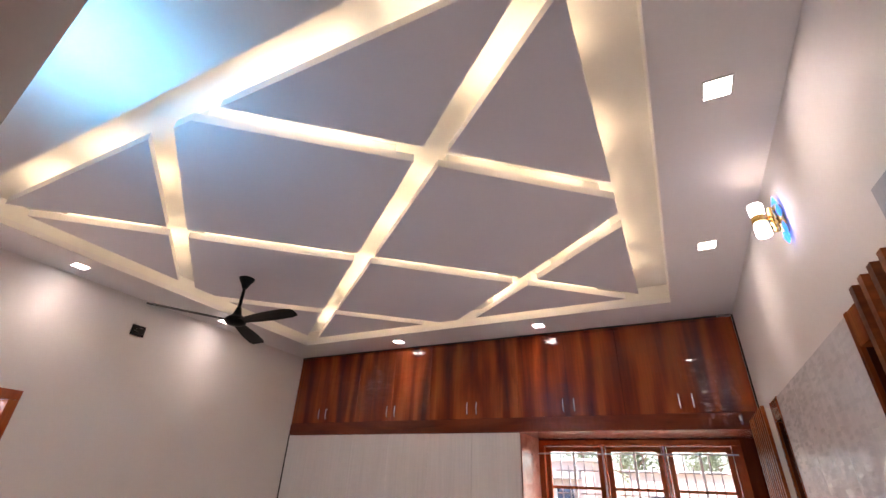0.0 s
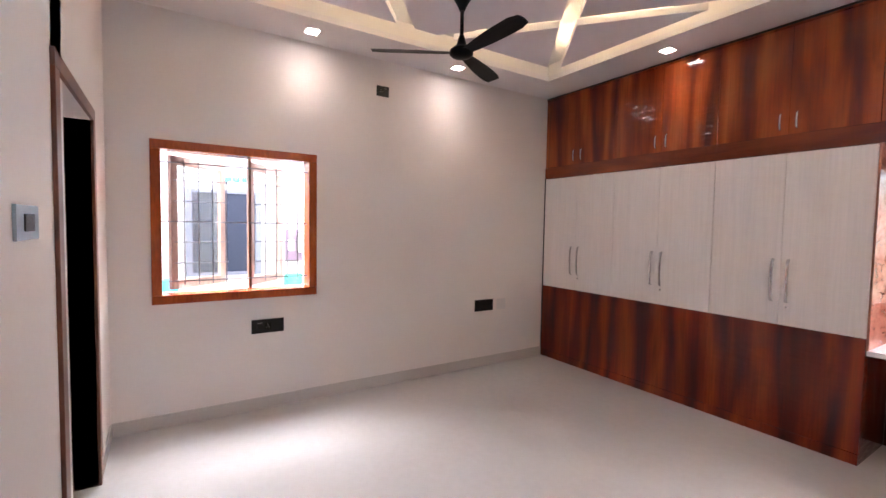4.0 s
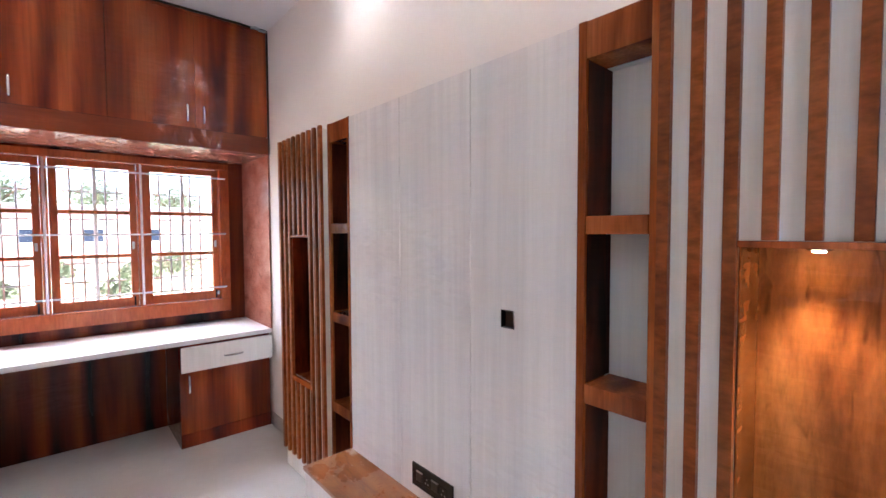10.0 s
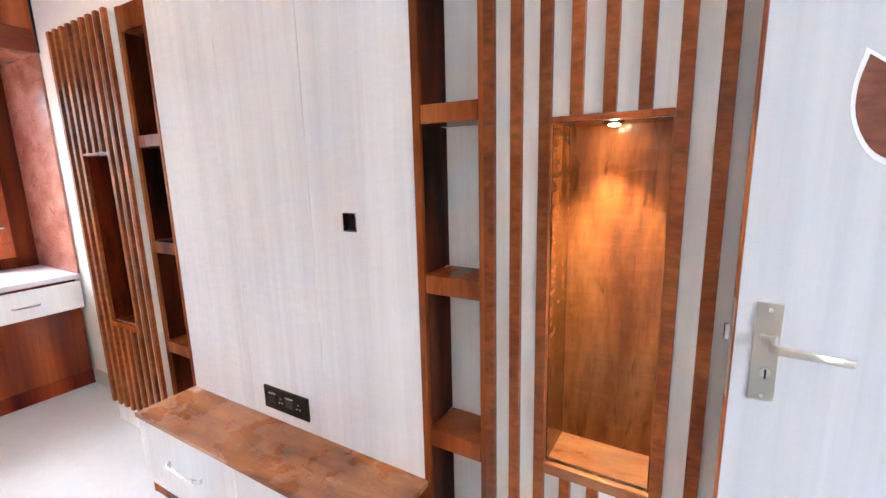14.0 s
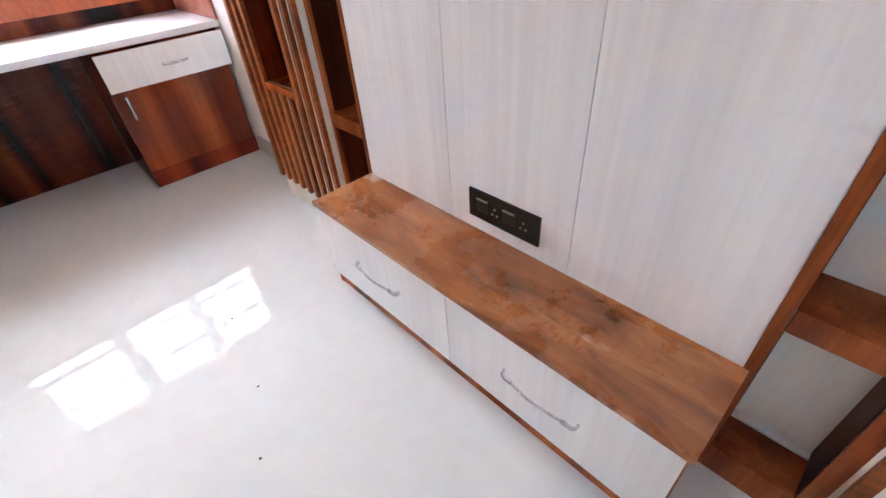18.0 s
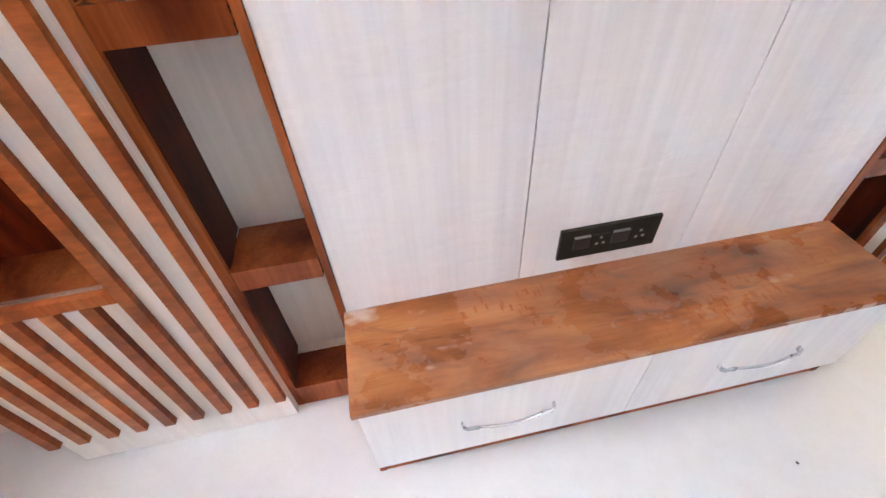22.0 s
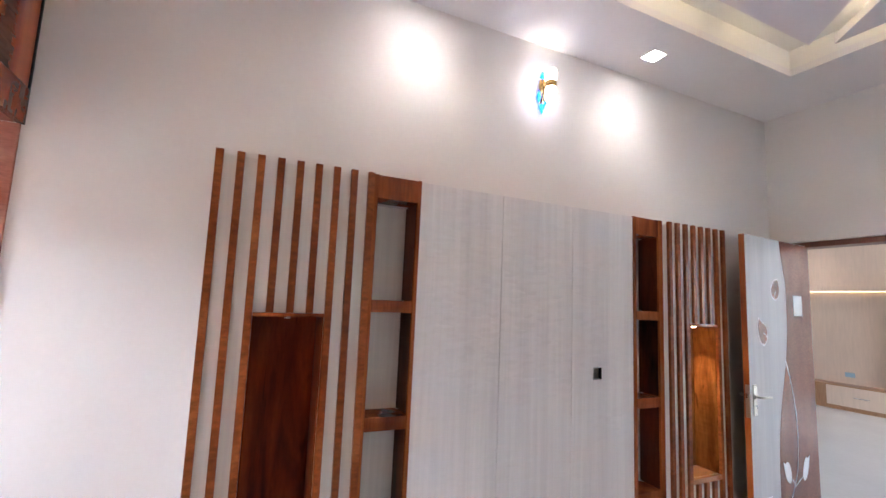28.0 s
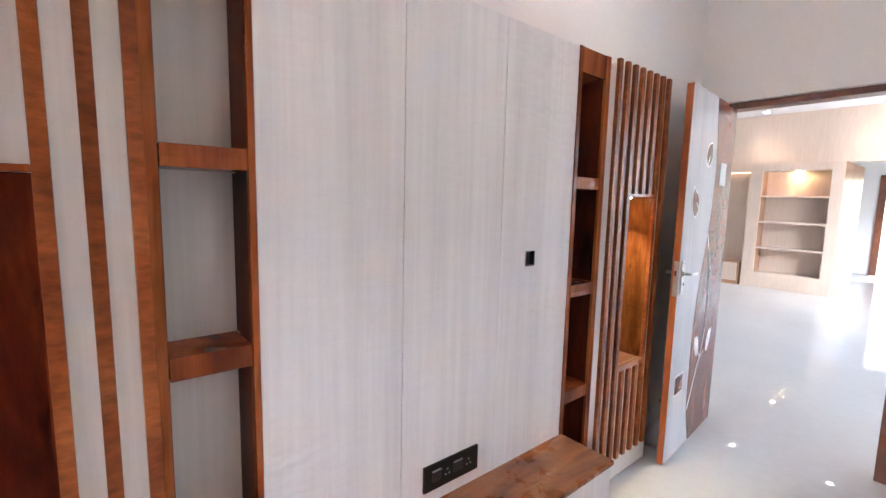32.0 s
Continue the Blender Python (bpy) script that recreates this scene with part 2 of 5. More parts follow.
# Near-black copy of the walnut: shade inside the shelves put into colour.
mat_inner_shade = wood("shelf_inner_shade", [(0.32, (0.010, 0.002, 0.001)), (0.5, (0.060, 0.010, 0.003)), (0.74, (0.130, 0.026, 0.007))], (90, 90, 20), (9, 9, 1.3), 0.4, 0.0, 0.0, 0.5, spec=0.06)
mat_niche_lit = wood("lamplit_walnut_laminate", NICHE_LIT, (70, 70, 16), (9, 9, 2.2), 0.2, 0.12, 0.0, 0.7, spec=0.25)


def dusty_top(name):
    """Walnut laminate under dust: cloudy bands, dark smudges, wiped strokes across it and pale powder patches."""
    m, nt, b = material(name, 0.34, 0.0, 0.3)
    band = ramp(nt, noise_of(nt, coords(nt, (9, 2.2, 9)), 1.0, 4, 0.6, 0.8), TOP)
    fine = ramp(nt, noise_of(nt, coords(nt, (120, 9, 120)), 1.0, 4, 0.6), [(0.3, (0.82, 0.8, 0.78)), (0.7, (1.06, 1.06, 1.06))])
    colour = mixed(nt, 1.0, band, fine, "MULTIPLY")
    smudge = ramp(nt, noise_of(nt, coords(nt, (16, 4.5, 16)), 1.0, 3, 0.55, 1.6), [(0.60, (0, 0, 0)), (0.76, (0.75, 0.75, 0.75))])
    colour = mixed(nt, smudge, colour, (0.075, 0.028, 0.020))
    film = ramp(nt, noise_of(nt, coords(nt, (5, 4, 5)), 1.0, 5, 0.65), [(0.40, (0.03, 0.03, 0.03)), (0.70, (0.24, 0.24, 0.24))])
    colour = mixed(nt, film, colour, (0.46, 0.32, 0.22))
    bars = nt.nodes.new("ShaderNodeTexVoronoi")
    bars.distance, bars.inputs["Scale"].default_value = "CHEBYCHEV", 1.0
    nt.links.new(coords(nt, (24, 75, 1)), bars.inputs["Vector"])
    stroke = ramp(nt, bars.outputs["Distance"], [(0.18, (0.75, 0.75, 0.75)), (0.28, (0, 0, 0))])
    where = ramp(nt, noise_of(nt, coords(nt, (5, 3.5, 5)), 1.0, 2, 0.5), [(0.47, (0, 0, 0)), (0.60, (0.9, 0.9, 0.9))])
    colour = mixed(nt, mixed(nt, 1.0, stroke, where, "MULTIPLY"), colour, (0.235, 0.058, 0.011))
    powder = ramp(nt, noise_of(nt, coords(nt, (9, 5, 9)), 1.0, 3, 0.6), [(0.64, (0, 0, 0)), (0.72, (0.5, 0.5, 0.5))])
    colour = mixed(nt, powder, colour, (0.62, 0.54, 0.48))
    grit = ramp(nt, noise_of(nt, coords(nt, (150, 150, 150)), 1.0, 2, 0.5), [(0.80, (0, 0, 0)), (0.83, (0.6, 0.6, 0.6))])
    colour = mixed(nt, grit, colour, (0.7, 0.64, 0.58))
    nt.links.new(colour, b.inputs["Base Color"])
    rough = nt.nodes.new("ShaderNodeMapRange")
    rough.inputs["To Min"].default_value, rough.inputs["To Max"].default_value = 0.25, 0.6
    nt.links.new(film, rough.inputs["Value"])
    nt.links.new(rough.outputs[0], b.inputs["Roughness"])
    return m


mat_top = dusty_top("dusty_walnut_top")
mat_frame = wood("window_teak", [(0.3, (0.32, 0.052, 0.011)), (0.6, (0.46, 0.100, 0.021)), (0.8, (0.54, 0.150, 0.036))], (70, 70, 12), (5, 5, 2), 0.25, 0.0, 0.0, 0.2)
# Shutter teak paled and greyed: outdoor glare is put into its colour.
mat_shutter = wood("glare_pale_shutter_wood", [(0.3, (0.26, 0.17, 0.145)), (0.7, (0.38, 0.27, 0.24))], (70, 70, 12), (5, 5, 2), 0.3, 0.0, 0.0, 0.1)
mat_doorwood = wood("door_frame_teak", [(0.3, (0.10, 0.025, 0.010)), (0.6, (0.20, 0.055, 0.02)), (0.8, (0.30, 0.10, 0.04))], (70, 70, 12), (5, 5, 2), 0.35, 0.0, 0.1, 0.3)
mat_edge = wood("door_edge_teak", [(0.3, (0.33, 0.07, 0.015)), (0.7, (0.50, 0.14, 0.03))], (90, 90, 12), (5, 5, 2), 0.4, 0.0, 0.0, 0.2)
mat_inlay = wood("door_inlay", [(0.3, (0.16, 0.05, 0.03)), (0.7, (0.27, 0.10, 0.06))], (40, 40, 120), (5, 5, 2), 0.25, 0.0, 0.0, 0.1)
mat_hall = wood("beige_laminate", [(0.3, (0.56, 0.425, 0.33)), (0.7, (0.62, 0.48, 0.375))], (30, 30, 3), (1.2, 1.2, 0.4), 0.35, 0.0, 0.0, 0.0, soft=0.97)
mat_hallbox = wood("hall_brown_laminate", [(0.3, (0.30, 0.15, 0.07)), (0.7, (0.42, 0.23, 0.12))], (60, 60, 5), (3, 3, 0.6), 0.35, 0.0, 0.0, 0.0)


def white_laminate(name, base, streak, along, rough=0.1, dash=0.065):
    """Pale laminate with soft grey streaks on one axis and a faint woven cross grain."""
    m, nt, b = material(name, rough, 0.0, 0.12)
    band = tuple(0.35 if a == along else 9 for a in (0, 1, 2))
    fine = tuple(2 if a == along else 60 for a in (0, 1, 2))
    cross = tuple(190 if a == along else 7 for a in (0, 1, 2))
    a = ramp(nt, noise_of(nt, coords(nt, band), 1.0, 3, 0.6), [(0.36, streak), (0.6, base)])
    c = ramp(nt, noise_of(nt, coords(nt, fine), 1.0, 3, 0.6), [(0.3, (0.94, 0.94, 0.94)), (0.6, (1, 1, 1))])
    d = ramp(nt, noise_of(nt, coords(nt, cross), 1.0, 3, 0.6), [(0.3, (0.985, 0.985, 0.98)), (0.6, (1, 1, 1))])
    nt.links.new(mixed(nt, 1.0, mixed(nt, 1.0, a, c, "MULTIPLY"), d, "MULTIPLY"), b.inputs["Base Color"])
    if dash:
        facets(nt, b, (17, 17, 62), dash, True)
    return m


mat_white = white_laminate("pale_wood_laminate", (0.81, 0.78, 0.77), (0.73, 0.70, 0.694), 2, 0.05, 0.10)
mat_drawer = white_laminate("drawer_pale_laminate", (0.81, 0.78, 0.77), (0.73, 0.70, 0.694), 2, 0.25, 0.0)
mat_back = white_laminate("cream_wood_laminate", (0.82, 0.79, 0.75), (0.74, 0.71, 0.66), 2, 0.3, 0.0)
mat_wdoor = white_laminate("wardrobe_white_laminate", (0.88, 0.85, 0.84), (0.85, 0.82, 0.81), 2, 0.3, 0.05)
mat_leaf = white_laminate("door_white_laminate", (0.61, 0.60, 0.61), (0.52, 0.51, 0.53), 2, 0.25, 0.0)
mat_wall = plain("wall_paint", (0.84, 0.798, 0.762), 0.6, vary=0.03, relief=0.03)
mat_ceil = plain("ceiling_paint", (0.82, 0.79, 0.79), 0.65, vary=0.03)
# White panels toned lilac-grey: the cast of the light is in this colour.
mat_panel = plain("lilac_light_panel_paint", (0.76, 0.715, 0.765), 0.6, vary=0.03)
mat_cove = plain("cove_paint", (0.85, 0.83, 0.79), 0.6, vary=0.03)
mat_skirt = plain("skirting_tile", (0.63, 0.595, 0.56), 0.2, vary=0.06)
mat_quartz = plain("white_quartz", (0.82, 0.80, 0.82), 0.18, vary=0.05, scale=40)
mat_chrome = plain("brushed_chrome", (0.70, 0.70, 0.73), 0.2, 1.0, vary=0.05)
mat_nickel = plain("satin_nickel", (0.58, 0.55, 0.48), 0.3, 1.0, vary=0.06)
mat_gold = plain("gold_metal", (0.85, 0.55, 0.18), 0.2, 1.0, vary=0.1)
mat_black = plain("black_plastic", (0.014, 0.013, 0.012), 0.3, spec=0.2, vary=0.2)
mat_graph = plain("graphite_plate", (0.022, 0.021, 0.017), 0.25, spec=0.25, vary=0.15, scale=30)
mat_fan = plain("black_fan_enamel", (0.010, 0.009, 0.009), 0.4, spec=0.12, vary=0.2)
mat_swhite = plain("white_switch_plastic", (0.74, 0.73, 0.72), 0.3, vary=0.02)
mat_film = plain("blue_film", (0.35, 0.50, 0.62), 0.25, vary=0.1)
mat_iron = plain("grey_iron_bar", (0.17, 0.17, 0.20), 0.5, 0.0, vary=0.1)
mat_bar = plain("mid_grey_bar", (0.36, 0.34, 0.35), 0.5, vary=0.1)
mat_ironw = plain("white_iron_bar", (0.80, 0.78, 0.80), 0.35, vary=0.05)
mat_dirt = plain("dust_crumb", (0.10, 0.08, 0.06), 0.9, vary=0.3)
mat_hallwall = plain("hall_wall_paint", (0.80, 0.78, 0.76), 0.55, vary=0.03)

m, nt, b = material("polished_floor_tile", 0.06, 0.0, 0.14)
mat_floor = m
vec = coords(nt, (1, 1, 1), False)
base = ramp(nt, noise_of(nt, vec, 1.1, 3, 0.5), [(0.3, (0.535, 0.520, 0.504)), (0.7, (0.576, 0.564, 0.552))])
cloud = ramp(nt, noise_of(nt, vec, 16, 5, 0.6), [(0.3, (0.95, 0.95, 0.94)), (0.7, (1, 1, 1))])
nt.links.new(mixed(nt, 1.0, base, cloud, "MULTIPLY"), b.inputs["Base Color"])
rr = nt.nodes.new("ShaderNodeMapRange")
rr.inputs["To Min"].default_value, rr.inputs["To Max"].default_value = 0.006, 0.02
nt.links.new(noise_of(nt, vec, 2.5, 4), rr.inputs["Value"])
nt.links.new(rr.outputs[0], b.inputs["Roughness"])
bump(nt, b, noise_of(nt, vec, 2.0, 1), 0.004, 0.01)

m, nt, b = material("window_glass", 0.02)
b.inputs["Transmission Weight"].default_value = 1.0
b.inputs["IOR"].default_value = 1.1
b.inputs["Base Color"].default_value = (0.95, 0.97, 0.97, 1)
mat_glass = m
m, nt, b = material("shutter_glass", 0.02)
b.inputs["Transmission Weight"].default_value = 1.0
b.inputs["IOR"].default_value = 1.35
b.inputs["Base Color"].default_value = (0.80, 0.84, 0.82, 1)
mat_glass2 = m
m, nt, b = material("blue_crystal", 0.05)
b.inputs["Transmission Weight"].default_value = 0.6
b.inputs["Base Color"].default_value = (0.10, 0.35, 0.95, 1)
b.inputs["Emission Color"].default_value = (0.02, 0.16, 1.0, 1)
b.inputs["Emission Strength"].default_value = 0.3
mat_crystal = m


def glow(name, colour, strength):
    m, nt, b = material(name, 0.4)
    b.inputs["Base Color"].default_value = (0.8, 0.8, 0.8, 1)
    b.inputs["Emission Color"].default_value = (*colour, 1)
    b.inputs["Emission Strength"].default_value = strength
    return m


mat_lamp = glow("lamp_diffuser", (1.0, 0.91, 0.83), 6.0)
mat_strip = glow("warm_led_strip", (1.0, 0.80, 0.50), 2.2)
mat_tube = glow("sconce_acrylic", (1.0, 0.95, 0.92), 1.6)
mat_bulb = glow("niche_bulb", (1.0, 0.72, 0.36), 36.0)
mat_hallstrip = glow("hall_led_strip", (1.0, 0.70, 0.35), 0.6)

# ---- mesh helpers ----


def cuboid(x0, x1, y0, y1, z0, z1, bevel=0.0, bm=None):
    bm = bm or bmesh.new()
    made = bmesh.ops.create_cube(bm, size=1.0)["verts"]
    for v in made:
        v.co = Vector((x0 + (v.co.x + 0.5) * (x1 - x0), y0 + (v.co.y + 0.5) * (y1 - y0), z0 + (v.co.z + 0.5) * (z1 - z0)))
    if bevel:
        edges = list({e for v in made for e in v.link_edges})
        bmesh.ops.bevel(bm, geom=edges, offset=bevel, segments=2, affect="EDGES", profile=0.6)
    return bm


def slab(axis, a0, a1, u0, u1, v0, v1, holes=()):
    """A wall or board across one axis, with rectangular openings (u0, u1, v0, v1) right through it."""
    us = sorted({u0, u1, *(h[0] for h in holes), *(h[1] for h in holes)})
    vs = sorted({v0, v1, *(h[2] for h in holes), *(h[3] for h in holes)})
    bm = bmesh.new()
    solid = {}
    for i in range(len(us) - 1):
        for j in range(len(vs) - 1):
            cu, cv = (us[i] + us[i + 1]) / 2, (vs[j] + vs[j + 1]) / 2
            solid[i, j] = not any(h[0] < cu < h[1] and h[2] < cv < h[3] for h in holes)
    known = {}

    def vert(i, j, k):
        if (i, j, k) not in known:
            p = {"x": ((a0, a1)[k], us[i], vs[j]), "y": (us[i], (a0, a1)[k], vs[j]), "z": (us[i], vs[j], (a0, a1)[k])}[axis]
            known[i, j, k] = bm.verts.new(p)
        return known[i, j, k]

    for (i, j), full in solid.items():
        if not full:
            continue
        for k in (0, 1):
            bm.faces.new([vert(i, j, k), vert(i + 1, j, k), vert(i + 1, j + 1, k), vert(i, j + 1, k)])
        for di, dj, p, q in ((-1, 0, (i, j), (i, j + 1)), (1, 0, (i + 1, j), (i + 1, j + 1)), (0, -1, (i, j), (i + 1, j)), (0, 1, (i, j + 1), (i + 1, j + 1))):
            if not solid.get((i + di, j + dj), False):
                bm.faces.new([vert(*p, 0), vert(*q, 0), vert(*q, 1), vert(*p, 1)])
    bmesh.ops.recalc_face_normals(bm, faces=bm.faces)
    return bm


def lathe(profile, centre, sides=24, axis="z"):
    """A turned body from (radius, height) pairs."""
    bm = bmesh.new()
    rings = []
    for r, h in profile:
        ring = []
        for k in range(sides):
            a = 2 * math.pi * k / sides
            p = (r * math.cos(a), r * math.sin(a), h)
            if axis == "x":
                p = (h, r * math.cos(a), r * math.sin(a))
            elif axis == "y":
                p = (r * math.cos(a), h, r * math.sin(a))
            ring.append(bm.verts.new(Vector(p) + Vector(centre)))
        rings.append(ring)
    for one, two in zip(rings, rings[1:]):
        for k in range(sides):
            bm.faces.new([one[k], one[(k + 1) % sides], two[(k + 1) % sides], two[k]])
    bm.faces.new(rings[0])
    bm.faces.new(rings[-1])
    bmesh.ops.recalc_face_normals(bm, faces=bm.faces)
    for f in bm.faces:
        f.smooth = len(f.verts) == 4
    return bm


def sweep(points, wide, deep, side, sides=8, bm=None):
    """A bar of rounded section along points; side: the way in which it is wide."""
    bm = bm or bmesh.new()
    points = [Vector(p) for p in points]
    side = Vector(side).normalized()
    rings = []
    for i, p in enumerate(points):
        t = (points[min(i + 1, len(points) - 1)] - points[max(i - 1, 0)]).normalized()
        n = t.cross(side).normalized()
        ring = []
        for k in range(sides):
            a = 2 * math.pi * (k + 0.5) / sides
            c, s = math.cos(a), math.sin(a)
            c, s = math.copysign(abs(c) ** 0.6, c), math.copysign(abs(s) ** 0.6, s)
            ring.append(bm.verts.new(p + side * c * wide / 2 + n * s * deep / 2))
        rings.append(ring)
    for one, two in zip(rings, rings[1:]):
        for k in range(sides):
            bm.faces.new([one[k], one[(k + 1) % sides], two[(k + 1) % sides], two[k]]).smooth = True
    bm.faces.new(rings[0])
    bm.faces.new(rings[-1])
    bmesh.ops.recalc_face_normals(bm, faces=bm.faces)
    return bm


def prism(outline, z0, z1, bm=None):
    """An upright body over a flat outline of (x, y) pairs."""
    bm = bm or bmesh.new()
    lo = [bm.verts.new((x, y, z0)) for x, y in outline]
    hi = [bm.verts.new((x, y, z1)) for x, y in outline]
    bm.faces.new(lo)
    bm.faces.new(hi)
    for k in range(len(outline)):
        n = (k + 1) % len(outline)
        bm.faces.new([lo[k], lo[n], hi[n], hi[k]])
    bmesh.ops.recalc_face_normals(bm, faces=bm.faces)
    return bm


def mesh_of(name, bm, mat):
    data = bpy.data.meshes.new(name)
    bm.to_mesh(data)
    bm.free()
    for one in mat if isinstance(mat, (list, tuple)) else (mat,):
        data.materials.append(one)
    return data


BASE = {}


def thing(name, place, label, category, group="", kind=""):
    ob = new(name)
    ob.empty_display_size = 0.1
    ob.location = place
    BASE[ob.name] = Vector(place)
    return tagged(ob, label, category, group, kind)


def part(name, bm, mat, parent, label=""):
    ob = new(name, mesh_of(name, bm, mat))
    ob.parent = parent
    if parent.name in BASE:
        ob.matrix_parent_inverse = Matrix.Translation(-BASE[parent.name])
    return tagged(ob, label)


def setting(name, bm, mat, label, category):
    return tagged(new(name, mesh_of(name, bm, mat)), label, category, "", "structure")


def inset(poly, offsets):
    """A convex outline with every edge moved inwards by its own offset."""
    c = sum((Vector(p) for p in poly), Vector((0, 0))) / len(poly)
    lines = []
    for k, p in enumerate(poly):
        p, q = Vector(p), Vector(poly[(k + 1) % len(poly)])
        n = Vector((-(q - p).y, (q - p).x)).normalized()
        if n.dot(c - p) < 0:
            n = -n
        lines.append((p + n * offsets[k], (q - p).normalized()))
    out = []
    for k in range(len(poly)):
        (p, d), (q, e) = lines[k - 1], lines[k]
        cross = d.x * e.y - d.y * e.x
        s = ((q - p).x * e.y - (q - p).y * e.x) / cross
        out.append(tuple(p + d * s))
    return out


def clipped(poly, x0, x1, y0, y1):
    for axis, limit, sign in ((0, x0, 1), (0, x1, -1), (1, y0, 1), (1, y1, -1)):
        out = []
        for k, p in enumerate(poly):
            q = poly[(k + 1) % len(poly)]
            ip, iq = (p[axis] - limit) * sign >= 0, (q[axis] - limit) * sign >= 0
            if ip:
                out.append(p)
            if ip != iq:
                s = (limit - p[axis]) / (q[axis] - p[axis])
                out.append((p[0] + s * (q[0] - p[0]), p[1] + s * (q[1] - p[1])))
        poly = out
    return poly


# ---- large structure of the bedroom ----
WIN_W = (1.18, 2.255, 0.985, 2.065)                 # west window opening: y, z
WIN_N = (-1.33, 0.42, 0.92, 2.08)                   # north window opening: x, z
DOOR_E = (-0.50, 0.505, 0.0, 2.102)                  # entrance: x, z
DOOR_B = (-3.60, -2.66, 0.0, 2.09)                  # second door
setting("floor", cuboid(XW - WALL, XE + WALL, YS - WALL, YN + 0.3, -0.12, 0.0), mat_floor, "polished cream floor tiles, nearly seamless and mirror bright", "floor")
setting("wall_west", slab("x", XW - WALL, XW, YS - WALL, YN + 0.3, 0, 3.4, [WIN_W]), mat_wall, "off-white painted wall with a window opening", "wall")
setting("wall_north", slab("y", YN, YN + WALL, XW, XE, 0, 3.4, [WIN_N]), mat_wall, "off-white painted wall behind the wardrobes", "wall")
east = slab("x", XE, XE + 0.03, YS - WALL, YN + 0.3, 0, 3.4, [(2.100, 2.280, 0.100, 2.006), (3.634, 3.818, 0.100, 2.006)])
cuboid(XE + 0.0301, XE + WALL, YS - WALL, YN + 0.3, 0, 3.4, bm=east)
setting("wall_east", east, mat_wall, "off-white painted wall behind the panelling", "wall")
south = slab("y", YS - WALL, YS - 0.10, XW, XE, 0, 3.4, [DOOR_E, DOOR_B])
for b6 in ((XW, DOOR_B[0], 0, 3.4), (DOOR_B[1], -1.02, 0, 3.4), (DOOR_B[0], DOOR_B[1], DOOR_B[3], 3.4)):
    cuboid(b6[0], b6[1], YS - 0.10, YS, b6[2], b6[3], bm=south)
setting("wall_south", south, mat_wall, "off-white painted wall with two door openings", "wall")
setting("baseboard_west", cuboid(XW, XW + 0.010, YS + 0.01, YF - 0.004, 0, 0.10, 0.002), mat_skirt, "grey-beige tile skirting", "skirting")
setting("baseboard_south", cuboid(-2.56, -1.03, YS, YS + 0.010, 0, 0.10, 0.002), mat_skirt, "grey-beige tile skirting", "skirting")
setting("baseboard_corner", cuboid(XW + 0.012, -3.70, YS, YS + 0.010, 0, 0.10, 0.002), mat_skirt, "grey-beige tile skirting", "skirting")
setting("baseboard_east", cuboid(XE - 0.010, XE, 4.46, YF + 0.03, 0, 0.10, 0.002), mat_skirt, "grey-beige tile skirting", "skirting")

# ceiling: border with a tray, and twelve dropped panels between glowing channels
TX0, TX1, TY0, TY1 = -3.81, 0.125, 1.34, 4.59
bm = slab("z", ZC, ZC + 0.045, XW, XE, YS - 0.10, YN, [(TX0, TX1, TY0, TY1)])
up = slab("z", ZC + 0.045, ZSLAB, XW, XE, YS, YN, [(TX0 - 0.002, TX1 + 0.002, TY0 - 0.002, TY1 + 0.002)])
slab_top = cuboid(XW, XE, YS, YN, ZSLAB, 3.4)
LX0, LX1, LY0, LY1 = -3.76, 0.085, 1.37, 4.56
PX0, PX1, PY0, PY1 = -3.54, -0.10, 1.50, 4.40
cx, cy = (LX0 + LX1) / 2, (LY0 + LY1) / 2
mid = (cx, cy)
nw, ne, sw, se = (LX0, LY1), (LX1, LY1), (LX0, LY0), (LX1, LY0)
nm, em, sm, wm = (cx, LY1), (LX1, cy), (cx, LY0), (LX0, cy)
q_ne, q_nw, q_se, q_sw = [((cx + p[0]) / 2, (cy + p[1]) / 2) for p in (ne, nw, se, sw)]
fields = [(mid, q_ne, nm, q_nw), (mid, q_se, em, q_ne), (mid, q_sw, sm, q_se), (mid, q_nw, wm, q_sw),
          (q_nw, nw, nm), (q_ne, nm, ne), (q_ne, ne, em), (q_se, em, se), (q_se, se, sm), (q_sw, sm, sw), (q_sw, sw, wm), (q_nw, wm, nw)]
rails, cores, strips = bmesh.new(), bmesh.new(), bmesh.new()
plates = bmesh.new()
rnd_led = random.Random(5)
for poly in fields:
    lip = clipped(inset(poly, [0.062] * len(poly)), PX0, PX1, PY0, PY1)
    prism(lip, ZC + 0.006, ZC + 0.011, plates)
    prism(lip, ZC + 0.011, ZC + 0.055, rails)
    prism(inset(lip, [0.075] * len(lip)), ZC + 0.055, ZSLAB, cores)
    outer, inner = inset(lip, [0.032] * len(lip)), inset(lip, [0.045] * len(lip))
    for k in range(len(lip)):
        n = (k + 1) % len(lip)
        o0, o1, i0, i1 = Vector(outer[k]), Vector(outer[n]), Vector(inner[k]), Vector(inner[n])
        count = max(1, round((o1 - o0).length / 0.55))
        for s in range(count):
            a, c = (s + rnd_led.uniform(0.02, 0.4)) / count, (s + rnd_led.uniform(0.6, 0.98)) / count
            prism([tuple(o0.lerp(o1, a)), tuple(o0.lerp(o1, c)), tuple(i0.lerp(i1, c)), tuple(i0.lerp(i1, a))], ZC + 0.056, ZC + 0.062, strips)
